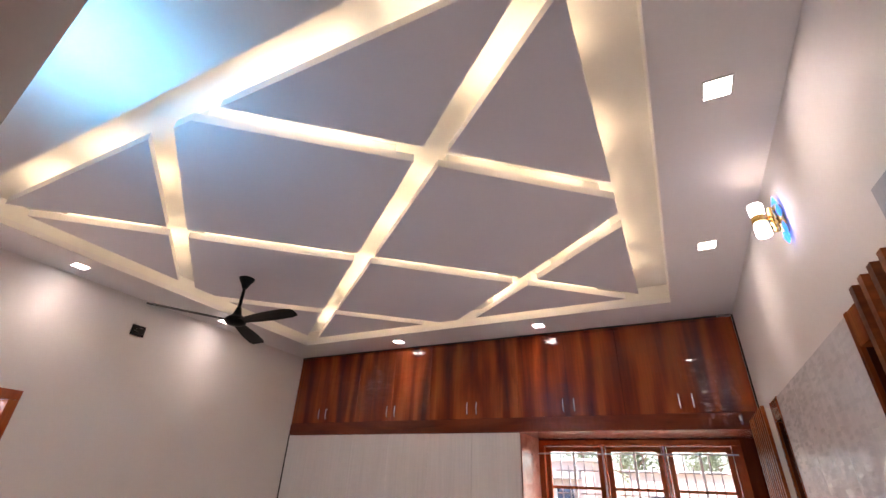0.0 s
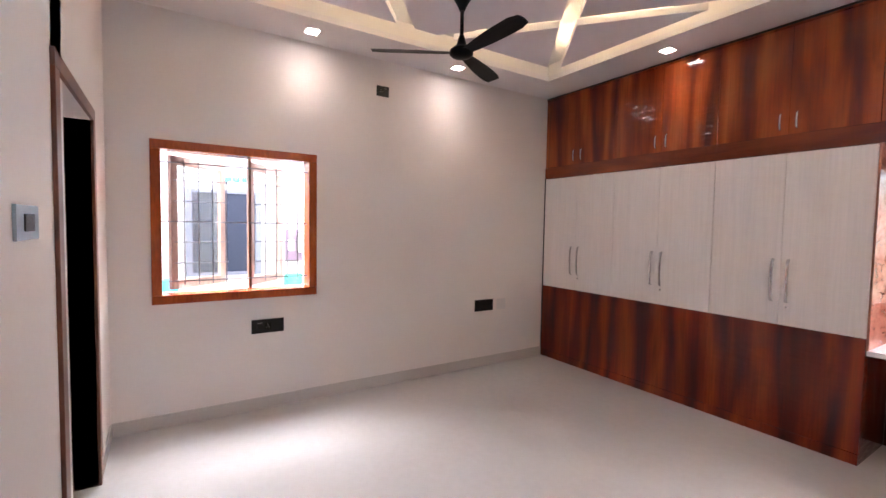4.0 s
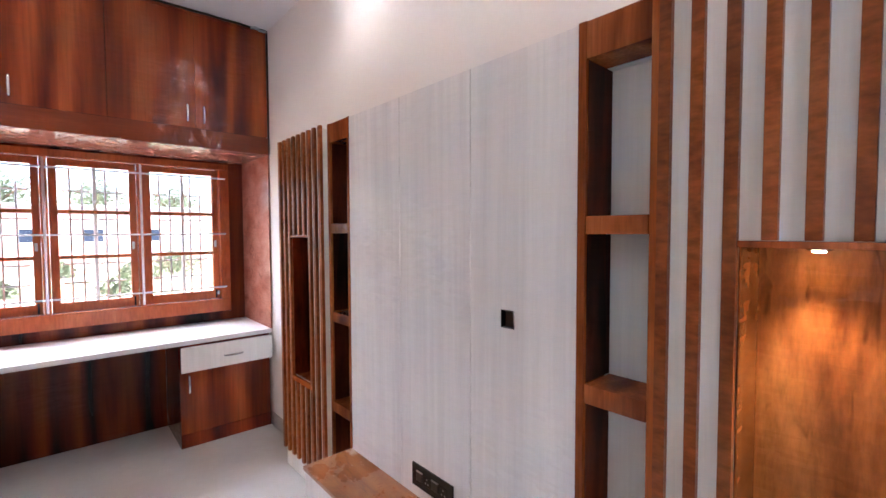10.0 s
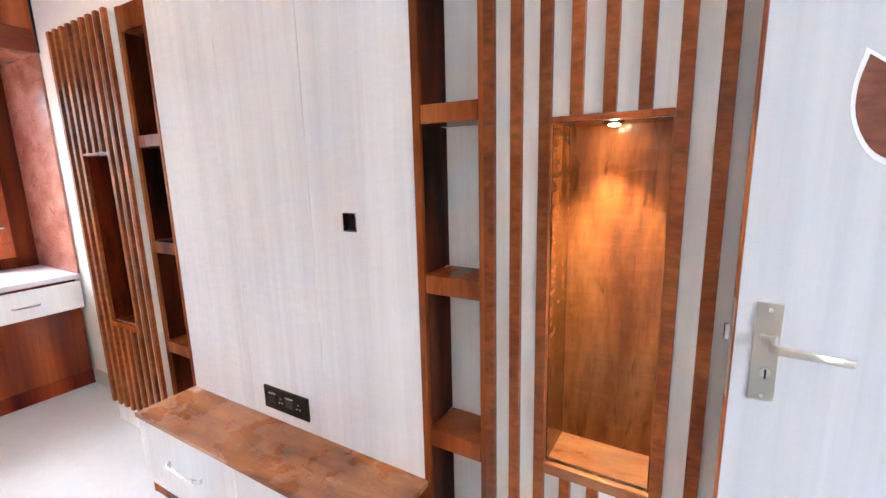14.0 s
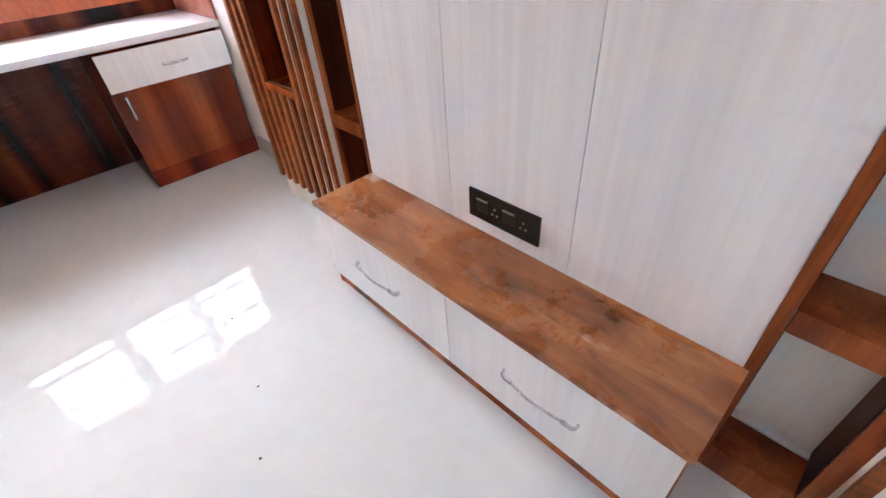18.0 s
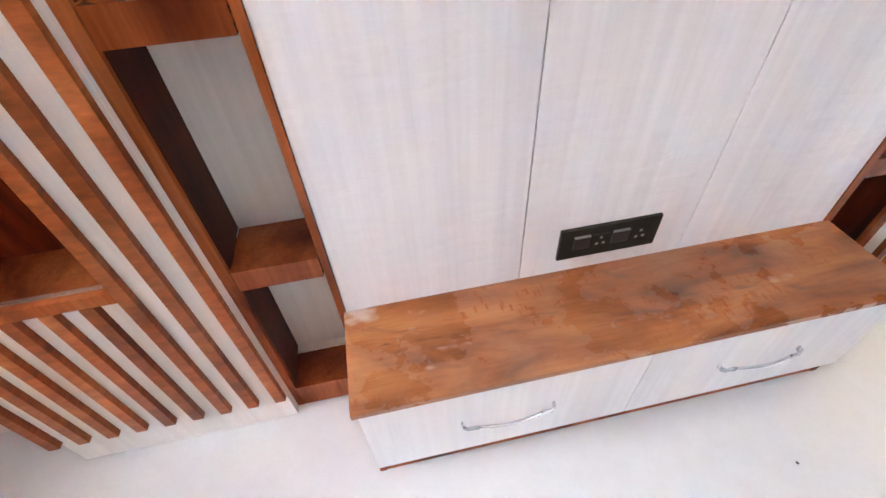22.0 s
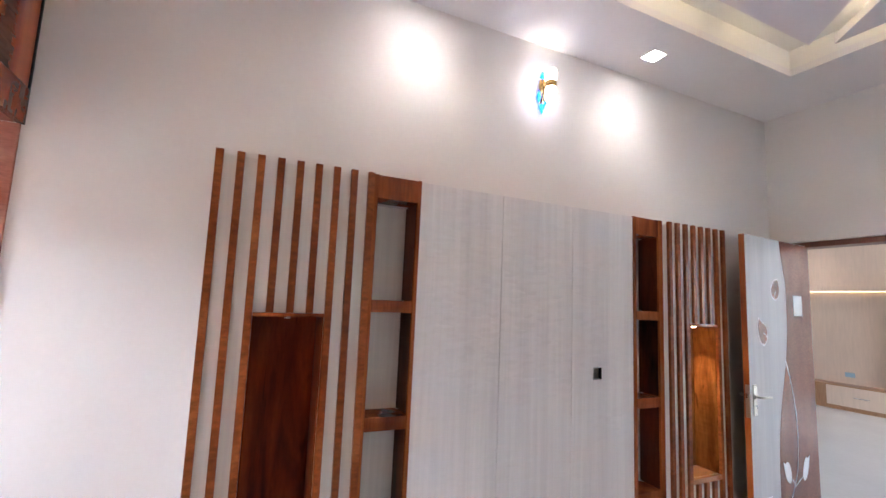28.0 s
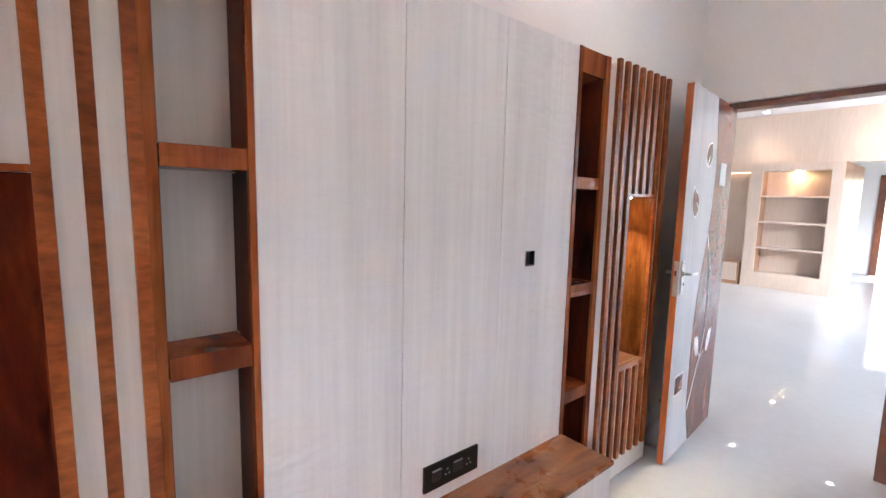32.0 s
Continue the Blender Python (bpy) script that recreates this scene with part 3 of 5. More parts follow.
ceiling_parts = [(bm, 0), (up, 1), (slab_top, 1), (plates, 2), (rails, 0), (cores, 1)]
whole = bmesh.new()
for piece, index in ceiling_parts:
    for f in piece.faces:
        f.material_index = index
    tmp = bpy.data.meshes.new("tmp")
    piece.to_mesh(tmp)
    whole.from_mesh(tmp)
    piece.free()
    bpy.data.meshes.remove(tmp)
setting("ceiling", whole, (mat_ceil, mat_cove, mat_panel), "white tray ceiling with triangular panels, lilac-grey light put into their colour, and glowing channels", "ceiling")
setting("cove_light_strips", strips, mat_strip, "warm white light strips laid in the ceiling channels", "light strip")

# ---- west window ----
y0, y1, z0, z1 = WIN_W
win = thing("window_1", (XW, (y0 + y1) / 2, z0), "teak-framed window with an iron grille and two glazed shutters standing open outwards", "window", "", "structure")
for name, b4 in (("window_frame", (y0 - 0.06, y1 + 0.06, z1 - 0.005, z1 + 0.06)), ("window_frame", (y0 - 0.06, y1 + 0.06, z0 - 0.06, z0 + 0.005)),
                 ("window_frame", (y0 - 0.06, y0 + 0.005, z0 + 0.006, z1 - 0.006)), ("window_frame", (y1 - 0.005, y1 + 0.06, z0 + 0.006, z1 - 0.006))):
    part(name, cuboid(XW - 0.16, XW + 0.018, *b4, 0.004), mat_frame, win)
ym = 1.81
part("mullion", cuboid(XW - 0.17, XW - 0.12, ym - 0.018, ym + 0.004, z0, z1, 0.003), mat_doorwood, win)
xg = XW - 0.06
for z in (z0 + 0.10, (z0 + z1) / 2 + 0.01, z1 - 0.09):
    part("grille_bar", sweep([(xg, y0, z), (xg, y1, z)], 0.010, 0.010, (0, 0, 1), 6), mat_iron, win)
for first_bar, step, ya, yb in ((y0 + 0.153, 0.096, y0 + 0.085, y0 + 0.455), (ym + 0.103, 0.087, ym + 0.01, y1 - 0.075)):
    for k in range(4):
        y = first_bar + step * k
        part("grille_bar", sweep([(xg - 0.011, y, z0 + 0.07), (xg - 0.011, y, z1 - (0.07 if k < 2 else 0.20))], 0.008, 0.008, (0, 1, 0), 6), mat_iron, win)
    for z in (z0 + 0.235, z0 + 0.395, z0 + 0.705, z0 + 0.862):
        part("grille_bar", sweep([(xg - 0.022, ya, z), (xg - 0.022, yb, z)], 0.008, 0.008, (0, 0, 1), 6), mat_iron, win)


def shutter(yh, turn):
    """A glazed shutter, hung at yh on the outer face and turned outwards."""
    w, t = 0.52, 0.035
    one = thing("window_shutter", (XW - 0.18, yh, z0 + 0.02), "teak window shutter with clear glass, standing open outwards", "shutter", "shutters of the west window")
    for n, b6 in (("stile", (0, 0.055, 0, 1.04)), ("stile", (w - 0.055, w, 0, 1.04)), ("rail", (0.056, w - 0.056, 0, 0.07)), ("rail", (0.056, w - 0.056, 0.97, 1.04))):
        ob = part(n, cuboid(-t, 0, b6[0], b6[1], b6[2], b6[3], 0.003), mat_shutter, one)
        ob.matrix_parent_inverse = Matrix.Identity(4)
    ob = part("pane", cuboid(-t / 2 - 0.002, -t / 2 + 0.002, 0.05, w - 0.05, 0.065, 0.975), mat_glass2, one)
    ob.matrix_parent_inverse, ob.visible_shadow = Matrix.Identity(4), False
    one.rotation_euler = (0, 0, radians(turn))
    return one


shutter(1.25, 38)
shutter(1.815, 48)

# ---- north window ----
x0, x1, z0, z1 = WIN_N
win = thing("window_2", ((x0 + x1) / 2, YN, z0), "three-part teak casement window with glazing bars and a white iron grille", "window", "", "structure")
yf = YN - 0.035
for b4 in ((x0 - 0.045, x1 + 0.045, z1 - 0.03, z1 + 0.02), (x0 - 0.045, x1 + 0.045, z0 - 0.07, z0 + 0.035), (x0 - 0.045, x0 + 0.03, z0 + 0.036, z1 - 0.031), (x1 - 0.03, x1 + 0.045, z0 + 0.036, z1 - 0.031),
           (-0.735, -0.695, z0 + 0.036, z1 - 0.031), (-0.185, -0.145, z0 + 0.036, z1 - 0.031)):
    part("window_frame", cuboid(b4[0], b4[1], yf, YN + 0.10, b4[2], b4[3], 0.003), mat_frame, win)
for a, c in ((x0 + 0.03, -0.735), (-0.695, -0.185), (-0.145, x1 - 0.03)):
    sash = part("sash", slab("y", YN + 0.02, YN + 0.06, a + 0.003, c - 0.003, z0 + 0.038, z1 - 0.033, [(a + 0.05, c - 0.045, z0 + 0.105, z1 - 0.08)]), mat_frame, win)
    ga, gc, gz0, gz1 = a + 0.05, c - 0.045, z0 + 0.105, z1 - 0.08
    for k in (1, 2):
        z = gz0 + (gz1 - gz0) * k / 3
        part("glazing_bar", cuboid(ga, gc, YN + 0.022, YN + 0.056, z - 0.013, z + 0.013, 0.002), mat_frame, win)
    part("glazing_bar", cuboid((ga + gc) / 2 - 0.011, (ga + gc) / 2 + 0.011, YN + 0.024, YN + 0.054, gz0, gz1, 0.002), mat_ironw, win)
    latch = part("latch", cuboid(c - 0.036, c - 0.020, YN + 0.006, YN + 0.0195, 1.40, 1.455, 0.003), mat_nickel, sash, "dull metal latch")
    part("bolt", sweep([(c - 0.028, YN + 0.012, z0 + 0.045), (c - 0.028, YN + 0.012, z0 + 0.115)], 0.012, 0.012, (1, 0, 0), 8), mat_graph, sash, "dark tower bolt")
    pane = part("pane", cuboid(ga, gc, YN + 0.037, YN + 0.041, gz0, gz1), mat_glass, win)
    pane.visible_shadow = False
    for half in (0, 1):
        ha, hc = (ga, (ga + gc) / 2) if half == 0 else ((ga + gc) / 2, gc)
        for k in (1, 2):
            x = ha + (hc - ha) * k / 3
            part("grille_bar", sweep([(x, YN + 0.125, gz0 - 0.01), (x, YN + 0.125, gz1 - (0.0 if k == 1 else 0.12))], 0.013, 0.013, (1, 0, 0), 5), mat_bar, win)
        for z in (gz0 + 0.13, gz0 + 0.27, gz0 + 0.60, gz1 - 0.17):
            part("grille_bar", sweep([(ha + 0.02, YN + 0.133, z), (hc - 0.02, YN + 0.133, z)], 0.013, 0.013, (0, 0, 1), 5), mat_bar, win)
for z in (1.06, 1.51, 1.975):
    part("grille_rod", sweep([(x0 - 0.02, yf - 0.012, z), (x1 + 0.01, yf - 0.012, z)], 0.012, 0.012, (0, 0, 1), 8), mat_ironw, win, "white rod")
for x in (x0 + 0.07, -0.715, -0.165, x1 - 0.06):
    tall = x in (-0.715, -0.165)
    part("grille_rod", sweep([(x, yf - 0.024, z0 + 0.05 if tall else 1.0), (x, yf - 0.024, z1 - 0.04 if tall else 1.03 + 0.0)], 0.016, 0.010, (1, 0, 0), 8), mat_ironw, win, "white upright")

# ---- entrance door frame and open leaf ----
fr = thing("door_frame_1", (0, YS - 0.15, 0), "dark teak door frame set in the plastered opening", "door frame", "", "structure")
part("jamb", cuboid(-0.50, -0.43, YS - 0.262, YS - 0.142, 0, 2.062, 0.004), mat_doorwood, fr)
part("jamb", cuboid(0.435, 0.504, YS - 0.262, YS - 0.142, 0, 2.062, 0.004), mat_doorwood, fr)
part("strike_plate", cuboid(-0.4298, -0.4278, YS - 0.20, YS - 0.165, 0.98, 1.13), mat_nickel, fr, "satin nickel strike plate")
part("head", cuboid(-0.50, 0.504, YS - 0.262, YS - 0.142, 2.0625, 2.101, 0.004), mat_doorwood, fr)
LEAF = 0.838
HINGE = Matrix.Translation((0.432, 0.690, 0.0)) @ Matrix.Rotation(radians(4.74), 4, "Z")
door = thing("door_1", (0, 0, 0), "white laminate bedroom door with a brown wave and leaf inlay, standing open", "door", "", "structure")
door.matrix_world = HINGE


def on_door(name, bm, mat, parent, label=""):
    ob = part(name, bm, mat, parent, label)
    ob.matrix_parent_inverse = Matrix.Identity(4)
    return ob


# in the leaf's own place: y along the leaf from the hinge, x away from the room's middle, z up
T = 0.032
core = on_door("leaf", cuboid(-T, 0, 0, LEAF, 0.008, 2.075, 0.0015), mat_edge, door, "orange-brown teak edge")
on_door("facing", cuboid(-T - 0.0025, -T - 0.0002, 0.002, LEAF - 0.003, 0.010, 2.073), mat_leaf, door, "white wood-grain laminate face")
# Unseen back; its brown stands in for shade in the gap behind.
on_door("facing", cuboid(0.0002, 0.0025, 0.002, LEAF - 0.003, 0.010, 2.073), mat_inlay, door, "unseen back, coloured brown to darken the gap behind the door")


def flat(outline, depth, thick=0.0016):
    """A thin inlay on the leaf's face from (y, z) pairs."""
    bm = bmesh.new()
    x = -T - 0.0025 - depth
    a = [bm.verts.new((x + thick, y, z)) for y, z in outline]
    c = [bm.verts.new((x, y, z)) for y, z in outline]
    bm.faces.new(c)
    bm.faces.new(a)
    for k in range(len(outline)):
        n = (k + 1) % len(outline)
        bm.faces.new([a[k], a[n], c[n], c[k]])
    bmesh.ops.recalc_face_normals(bm, faces=bm.faces)
    return bm


WAVE = ((0.0, 0.43), (0.03, 0.444), (0.228, 0.510), (0.50, 0.524), (0.79, 0.510), (1.007, 0.468), (1.33, 0.376), (1.70, 0.344), (1.873, 0.370), (2.09, 0.440))


def smooth(rows, z):
    """A soft curve through pairs of height and distance from the hinge."""
    k = max(1, min(len(rows) - 3, sum(1 for r in rows if r[0] <= z) - 1))
    (a, p0), (b_, p1), (c, p2), (d, p3) = rows[k - 1:k + 3]
    s = (z - b_) / (c - b_)
    m1, m2 = (p2 - p0) / (c - a) * (c - b_), (p3 - p1) / (d - b_) * (c - b_)
    return (2 * s**3 - 3 * s * s + 1) * p1 + (s**3 - 2 * s * s + s) * m1 + (3 * s * s - 2 * s**3) * p2 + (s**3 - s * s) * m2


edge = [(smooth(WAVE, 0.012 + 2.058 * k / 40), 0.012 + 2.058 * k / 40) for k in range(41)]
on_door("inlay_panel", flat([(0.004, 0.012), *edge, (0.004, 2.07)], 0.0016), mat_inlay, door, "brown wood-grain wave inlay")


def rounded(pts, rounds=2):
    """An outline with its corners cut round, but for the tip, which comes first."""
    for _ in range(rounds):
        out = [pts[0]]
        for k in range(1, len(pts)):
            p, q = pts[k], pts[(k + 1) % len(pts)]
            o = pts[k - 1]
            out.append((p[0] * 0.75 + o[0] * 0.25, p[1] * 0.75 + o[1] * 0.25))
            out.append((p[0] * 0.75 + q[0] * 0.25, p[1] * 0.75 + q[1] * 0.25))
        pts = out
    return pts


def shrunk(pts, by):
    cy_, cz_ = sum(p[0] for p in pts) / len(pts), sum(p[1] for p in pts) / len(pts)
    return [(cy_ + (y - cy_) * by, cz_ + (z - cz_) * by) for y, z in pts]


mat_line = plain("white_inlay_line", (0.85, 0.84, 0.86), 0.3, vary=0.02)
def moved(pts, dy, dz):
    return [(y + dy, z + dz) for y, z in pts]


LEAVES = ([(0.455, 1.808), (0.50, 1.800), (0.53, 1.765), (0.540, 1.73), (0.522, 1.690), (0.485, 1.678), (0.452, 1.70), (0.437, 1.74), (0.443, 1.775)],
          [(0.676, 1.572), (0.645, 1.548), (0.610, 1.538), (0.582, 1.502), (0.588, 1.447), (0.620, 1.412), (0.658, 1.428), (0.683, 1.478), (0.686, 1.527)])
LEAVES = (LEAVES[0], moved(LEAVES[1], 0.030, -0.020))
for pts, (va, vb) in zip(LEAVES, (((0.515, 1.682), (0.487, 1.735)), ((0.614, 1.437), (0.655, 1.47)))):
    on_door("inlay_leaf", flat(rounded(shrunk(pts, 1.13)), 0.0010), mat_line, door, "white outline of a leaf")
    on_door("inlay_leaf", flat(rounded(pts), 0.0022), mat_inlay, door, "brown leaf inlay")
    on_door("leaf_vein", flat([(va[0] - 0.003, va[1]), (vb[0] - 0.002, vb[1]), (vb[0] + 0.002, vb[1]), (va[0] + 0.003, va[1])], 0.0034), mat_line, door)
BUDS = ([(0.455, 0.690), (0.442, 0.625), (0.420, 0.575), (0.385, 0.548), (0.362, 0.562), (0.358, 0.605), (0.372, 0.655), (0.402, 0.690), (0.430, 0.672)],
        [(0.150, 0.700), (0.165, 0.640), (0.190, 0.580), (0.225, 0.548), (0.247, 0.562), (0.252, 0.600), (0.236, 0.655), (0.205, 0.700), (0.176, 0.682)])
for pts in (moved(BUDS[0], 0.030, -0.012), moved(BUDS[1], -0.012, -0.025)):
    on_door("inlay_flower", flat(rounded(shrunk(pts, 1.12)), 0.0030), mat_inlay, door, "brown outline of a bud")
    on_door("inlay_flower", flat(rounded(pts), 0.0042), mat_line, door, "white bud inlay")
STEM = ((0.12, 0.56), (0.228, 0.508), (0.462, 0.385), (0.60, 0.308), (0.86, 0.283), (1.08, 0.318), (1.30, 0.400), (1.40, 0.45))
stem = [(smooth(STEM, 0.230 + 1.06 * k / 26), 0.230 + 1.06 * k / 26) for k in range(27)]
for pts in (stem, [(0.345, 0.510), (0.352, 0.535), (0.378, 0.556)], [(0.345, 0.510), (0.29, 0.535), (0.235, 0.556)]):
    on_door("inlay_stem", flat([(y + 0.004, z) for y, z in pts] + [(y - 0.004, z) for y, z in reversed(pts)], 0.0036), mat_line, door, "thin white stem line")
on_door("inlay_square", flat([(0.625, 0.385), (0.760, 0.385), (0.760, 0.500), (0.625, 0.500)], 0.0010), mat_line, door, "white border of a square")
on_door("inlay_square", flat([(0.632, 0.392), (0.753, 0.392), (0.753, 0.493), (0.632, 0.493)], 0.0024), mat_inlay, door, "brown square inlay")
on_door("paper_label", flat([(0.135, 1.580), (0.255, 1.580), (0.255, 1.716), (0.135, 1.716)], 0.0034), mat_swhite, door, "white paper label")
xo = -T - 0.0025
for sgn in (1, -1):
    x_at = xo if sgn == 1 else 0.0025
    out = -1 if sgn == 1 else 1
    plate = on_door("lock_plate", cuboid(min(x_at, x_at + out * 0.005), max(x_at, x_at + out * 0.005), 0.768, 0.808, 0.979, 1.161, 0.0015), mat_nickel, door, "satin nickel lock plate")
    on_door("rose", cuboid(min(x_at + out * 0.005, x_at + out * 0.013), max(x_at + out * 0.005, x_at + out * 0.013), 0.775, 0.801, 1.076, 1.104, 0.003), mat_nickel, plate)
    lever = [(x_at + out * 0.012, 0.788, 1.090), (x_at + out * 0.038, 0.788, 1.090), (x_at + out * 0.045, 0.778, 1.090), (x_at + out * 0.045, 0.74, 1.089), (x_at + out * 0.045, 0.682, 1.085)]
    on_door("lever_handle", sweep(lever, 0.015, 0.008, (0, 0, 1), 12), mat_nickel, plate, "satin nickel lever")
    lock = on_door("key_cylinder", lathe([(0.0085, 0.0), (0.0085, 0.005), (0.006, 0.007)], (x_at + out * 0.005 - (0.007 if out < 0 else 0), 0.787, 1.036), 14, "x"), mat_chrome, plate)
    on_door("keyhole", cuboid(min(x_at + out * 0.0118, x_at + out * 0.0126), max(x_at + out * 0.0118, x_at + out * 0.0126), 0.7855, 0.7885, 1.024, 1.042), mat_black, plate)
    for z in (0.990, 1.149):
        on_door("screw", lathe([(0.004, 0.0), (0.004, 0.002), (0.003, 0.003)], (x_at + out * 0.005 - (0.003 if out < 0 else 0), 0.788, z), 10, "x"), mat_chrome, plate)
on_door("latch_plate", cuboid(-0.031, -0.008, LEAF, LEAF + 0.002, 0.97, 1.16), mat_nickel, door)
on_door("latch_bolt", cuboid(-0.026, -0.013, LEAF + 0.002, LEAF + 0.012, 1.08, 1.11, 0.002), mat_chrome, door)
on_door("magnet_catch", lathe([(0.010, 0.0025), (0.010, 0.010), (0.007, 0.020), (0.004, 0.022)], (0.0, 0.812, 0.365), 14, "x"), mat_chrome, door, "small chrome catch")
stop = thing("door_stopper", (XE, 1.462, 0.05), "chrome rod door stopper fixed low on the wall behind the door", "door stopper")
part("flange", lathe([(0.022, -0.0005), (0.022, -0.006), (0.010, -0.012)], (XE, 1.462, 0.055), 18, "x"), mat_chrome, stop)
part("rod", lathe([(0.008, -0.010), (0.008, -0.175), (0.013, -0.178), (0.013, -0.196), (0.009, -0.200)], (XE, 1.462, 0.055), 16, "x"), mat_chrome, stop)

# ---- second door, shut ----
fr = thing("door_frame_2", (-3.13, YS, 0), "dark teak door frame, proud of the wall", "door frame", "", "structure")
part("jamb", cuboid(-3.665, -3.60, YS - 0.20, YS + 0.015, 0, 2.09, 0.004), mat_doorwood, fr)
part("jamb", cuboid(-2.66, -2.575, YS - 0.20, YS + 0.015, 0, 2.09, 0.004), mat_doorwood, fr)
part("head", cuboid(-3.665, -2.575, YS - 0.20, YS + 0.015, 2.0905, 2.155, 0.004), mat_doorwood, fr)
door = thing("door_2", (-3.13, YS - 0.18, 0), "dark brown wooden door, shut deep in its frame", "door", "", "structure")
part("leaf", cuboid(-3.598, -2.662, YS - 0.19, YS - 0.155, 0.006, 2.088, 0.003), mat_ward, door)
# ---- wardrobes, lofts and the desk niche ----
def bow(a, c, out, wide=0.012, rise=0.028, flatness=0.006):
    """A bow handle from a to c, standing off by rise in the way out."""
    a, c, out = Vector(a), Vector(c), Vector(out)
    pts = [a, a + out * rise * 0.55 + (c - a) * 0.03]
    for k in range(1, 8):
        s = k / 8
        pts.append(a + (c - a) * (0.05 + 0.9 * s) + out * rise * (0.72 + 0.28 * math.sin(math.pi * s)))
    pts += [c + out * rise * 0.55 - (c - a) * 0.03, c]
    side = (c - a).normalized().cross(out)
    return sweep(pts, wide, flatness, side, 8)


def strap(a, c, out, wide=0.018, rise=0.026):
    """A strap handle: two broad flat feet and a slim bowed bar between them."""
    a, c, out = Vector(a), Vector(c), Vector(out)
    along = (c - a).normalized()
    side = along.cross(out)
    pts = [a + along * 0.030 + (c - a - along * 0.06) * (k / 10) + out * (rise * 0.62 + rise * 0.38 * math.sin(math.pi * k / 10)) for k in range(11)]
    bm = sweep(pts, wide * 0.55, 0.006, side, 8)
    for foot, way in ((a, along), (c, -along)):
        sweep([foot, foot + out * rise * 0.45 + way * 0.002, foot + out * rise * 0.66 + way * 0.010, foot + out * rise * 0.70 + way * 0.036], wide, 0.006, side, 8, bm)
    return bm


W3 = (XW + 0.004, -3.305, -2.348, -1.366)
for i in range(3):
    a, c = W3[i], W3[i + 1] - 0.001
    m_ = (a + c) / 2
    w = thing("wardrobe", (m_, YF + 0.3, 0), "wardrobe with tall white doors above a dark red-brown gloss base", "wardrobe", "wardrobes along the wall")
    part("body", cuboid(a, c, YF + 0.022, YN - 0.004, 0.0, ZB - 0.002, 0.001), mat_ward, w, "dark laminate carcass")
    part("base_panel", cuboid(a + 0.001, c - 0.001, YF + 0.003, YF + 0.021, 0.075, 0.846, 0.0015), mat_ward, w, "dark red-brown gloss lower panel")
    part("plinth", cuboid(a, c, YF - 0.006, YF + 0.021, 0.0, 0.074, 0.002), mat_ward, w)
    for s, (p, q) in enumerate(((a + 0.0014, m_ - 0.0012), (m_ + 0.0012, c - 0.0014))):
        d = part("door", cuboid(p, q, YF, YF + 0.020, 0.849, ZB - 0.006, 0.0015), mat_wdoor, w, "white wood-grain laminate door")
        hx = m_ + (-0.048 if s == 0 else 0.048)
        part("handle", bow((hx, YF, 1.02), (hx, YF, 1.335), (0, -1, 0), 0.020, 0.03), mat_chrome, d, "long chrome bow handle")
        if s == 1:
            part("lock", lathe([(0.009, 0), (0.009, -0.004), (0.006, -0.005)], (hx - 0.002, YF, 0.985), 14, "y"), mat_chrome, d)
LOFT = (XW + 0.004, -3.31, -2.345, -1.365, -0.395, XE - 0.012)
for i in range(5):
    a, c = LOFT[i], LOFT[i + 1] - 0.002
    m_ = (a + c) / 2
    w = thing("loft_cabinet", (m_, YF + 0.3, ZB), "overhead loft cabinet with dark red-brown gloss doors", "loft cabinet", "loft cabinets under the ceiling")
    part("body", cuboid(a, c, YF + 0.022, YN - 0.004, ZB + 0.012, ZC - 0.003, 0.001), mat_loft, w)
    part("bottom_board", cuboid(a, c, YF + 0.021, YN - 0.004, ZB, ZB + 0.0118), mat_lining_sheen, w, "brown laminate underside, lightened by sheen put into its colour")
    part("front_band", cuboid(a - 0.001, c + 0.001, YF - 0.004, YF + 0.0205, ZB + 0.001, 2.243, 0.0015), mat_band, w)
    part("top_fillet", cuboid(a, c, YF - 0.004, YF + 0.0205, 3.022, ZC - 0.002, 0.0015), mat_loft, w)
    for s, (p, q) in enumerate(((a + 0.001, m_ - 0.001), (m_ + 0.001, c - 0.001))):
        d = part("door", cuboid(p, q, YF, YF + 0.020, 2.247, 3.019, 0.0015), mat_loft, w)
        hx = m_ + (-0.051 if s == 0 else 0.051)
        part("handle", bow((hx, YF, 2.285), (hx, YF, 2.405), (0, -1, 0), 0.012, 0.022), mat_chrome, d, "short chrome bow handle")
fil = thing("loft_end_fillet", (XE - 0.006, YF + 0.01, 2.6), "rough dark filler strip between loft and wall", "filler strip")
part("strip", cuboid(XE - 0.011, XE - 0.0005, YF - 0.003, YF + 0.018, ZB, ZC - 0.002, 0.001), mat_black, fil)
side = thing("wardrobe_end_fillet", (XW, YF, 1.0), "dark strip between wardrobe and wall", "filler strip")
part("strip", cuboid(XW + 0.0005, XW + 0.016, YF - 0.006, YF - 0.0002, 0.0, ZB, 0.001), mat_black, side)
head = thing("loft_top_fillet", (-1.8, YF, 3.04), "uneven dark line between lofts and ceiling", "filler strip")
rnd_line = random.Random(11)
line = sweep([(XW + 0.006 + (XE - XW - 0.02) * k / 48, YF - 0.007, 3.043 + rnd_line.uniform(-0.003, 0.003)) for k in range(49)], 0.017, 0.005, (0, 0, 1), 6)
part("strip", line, mat_black, head)
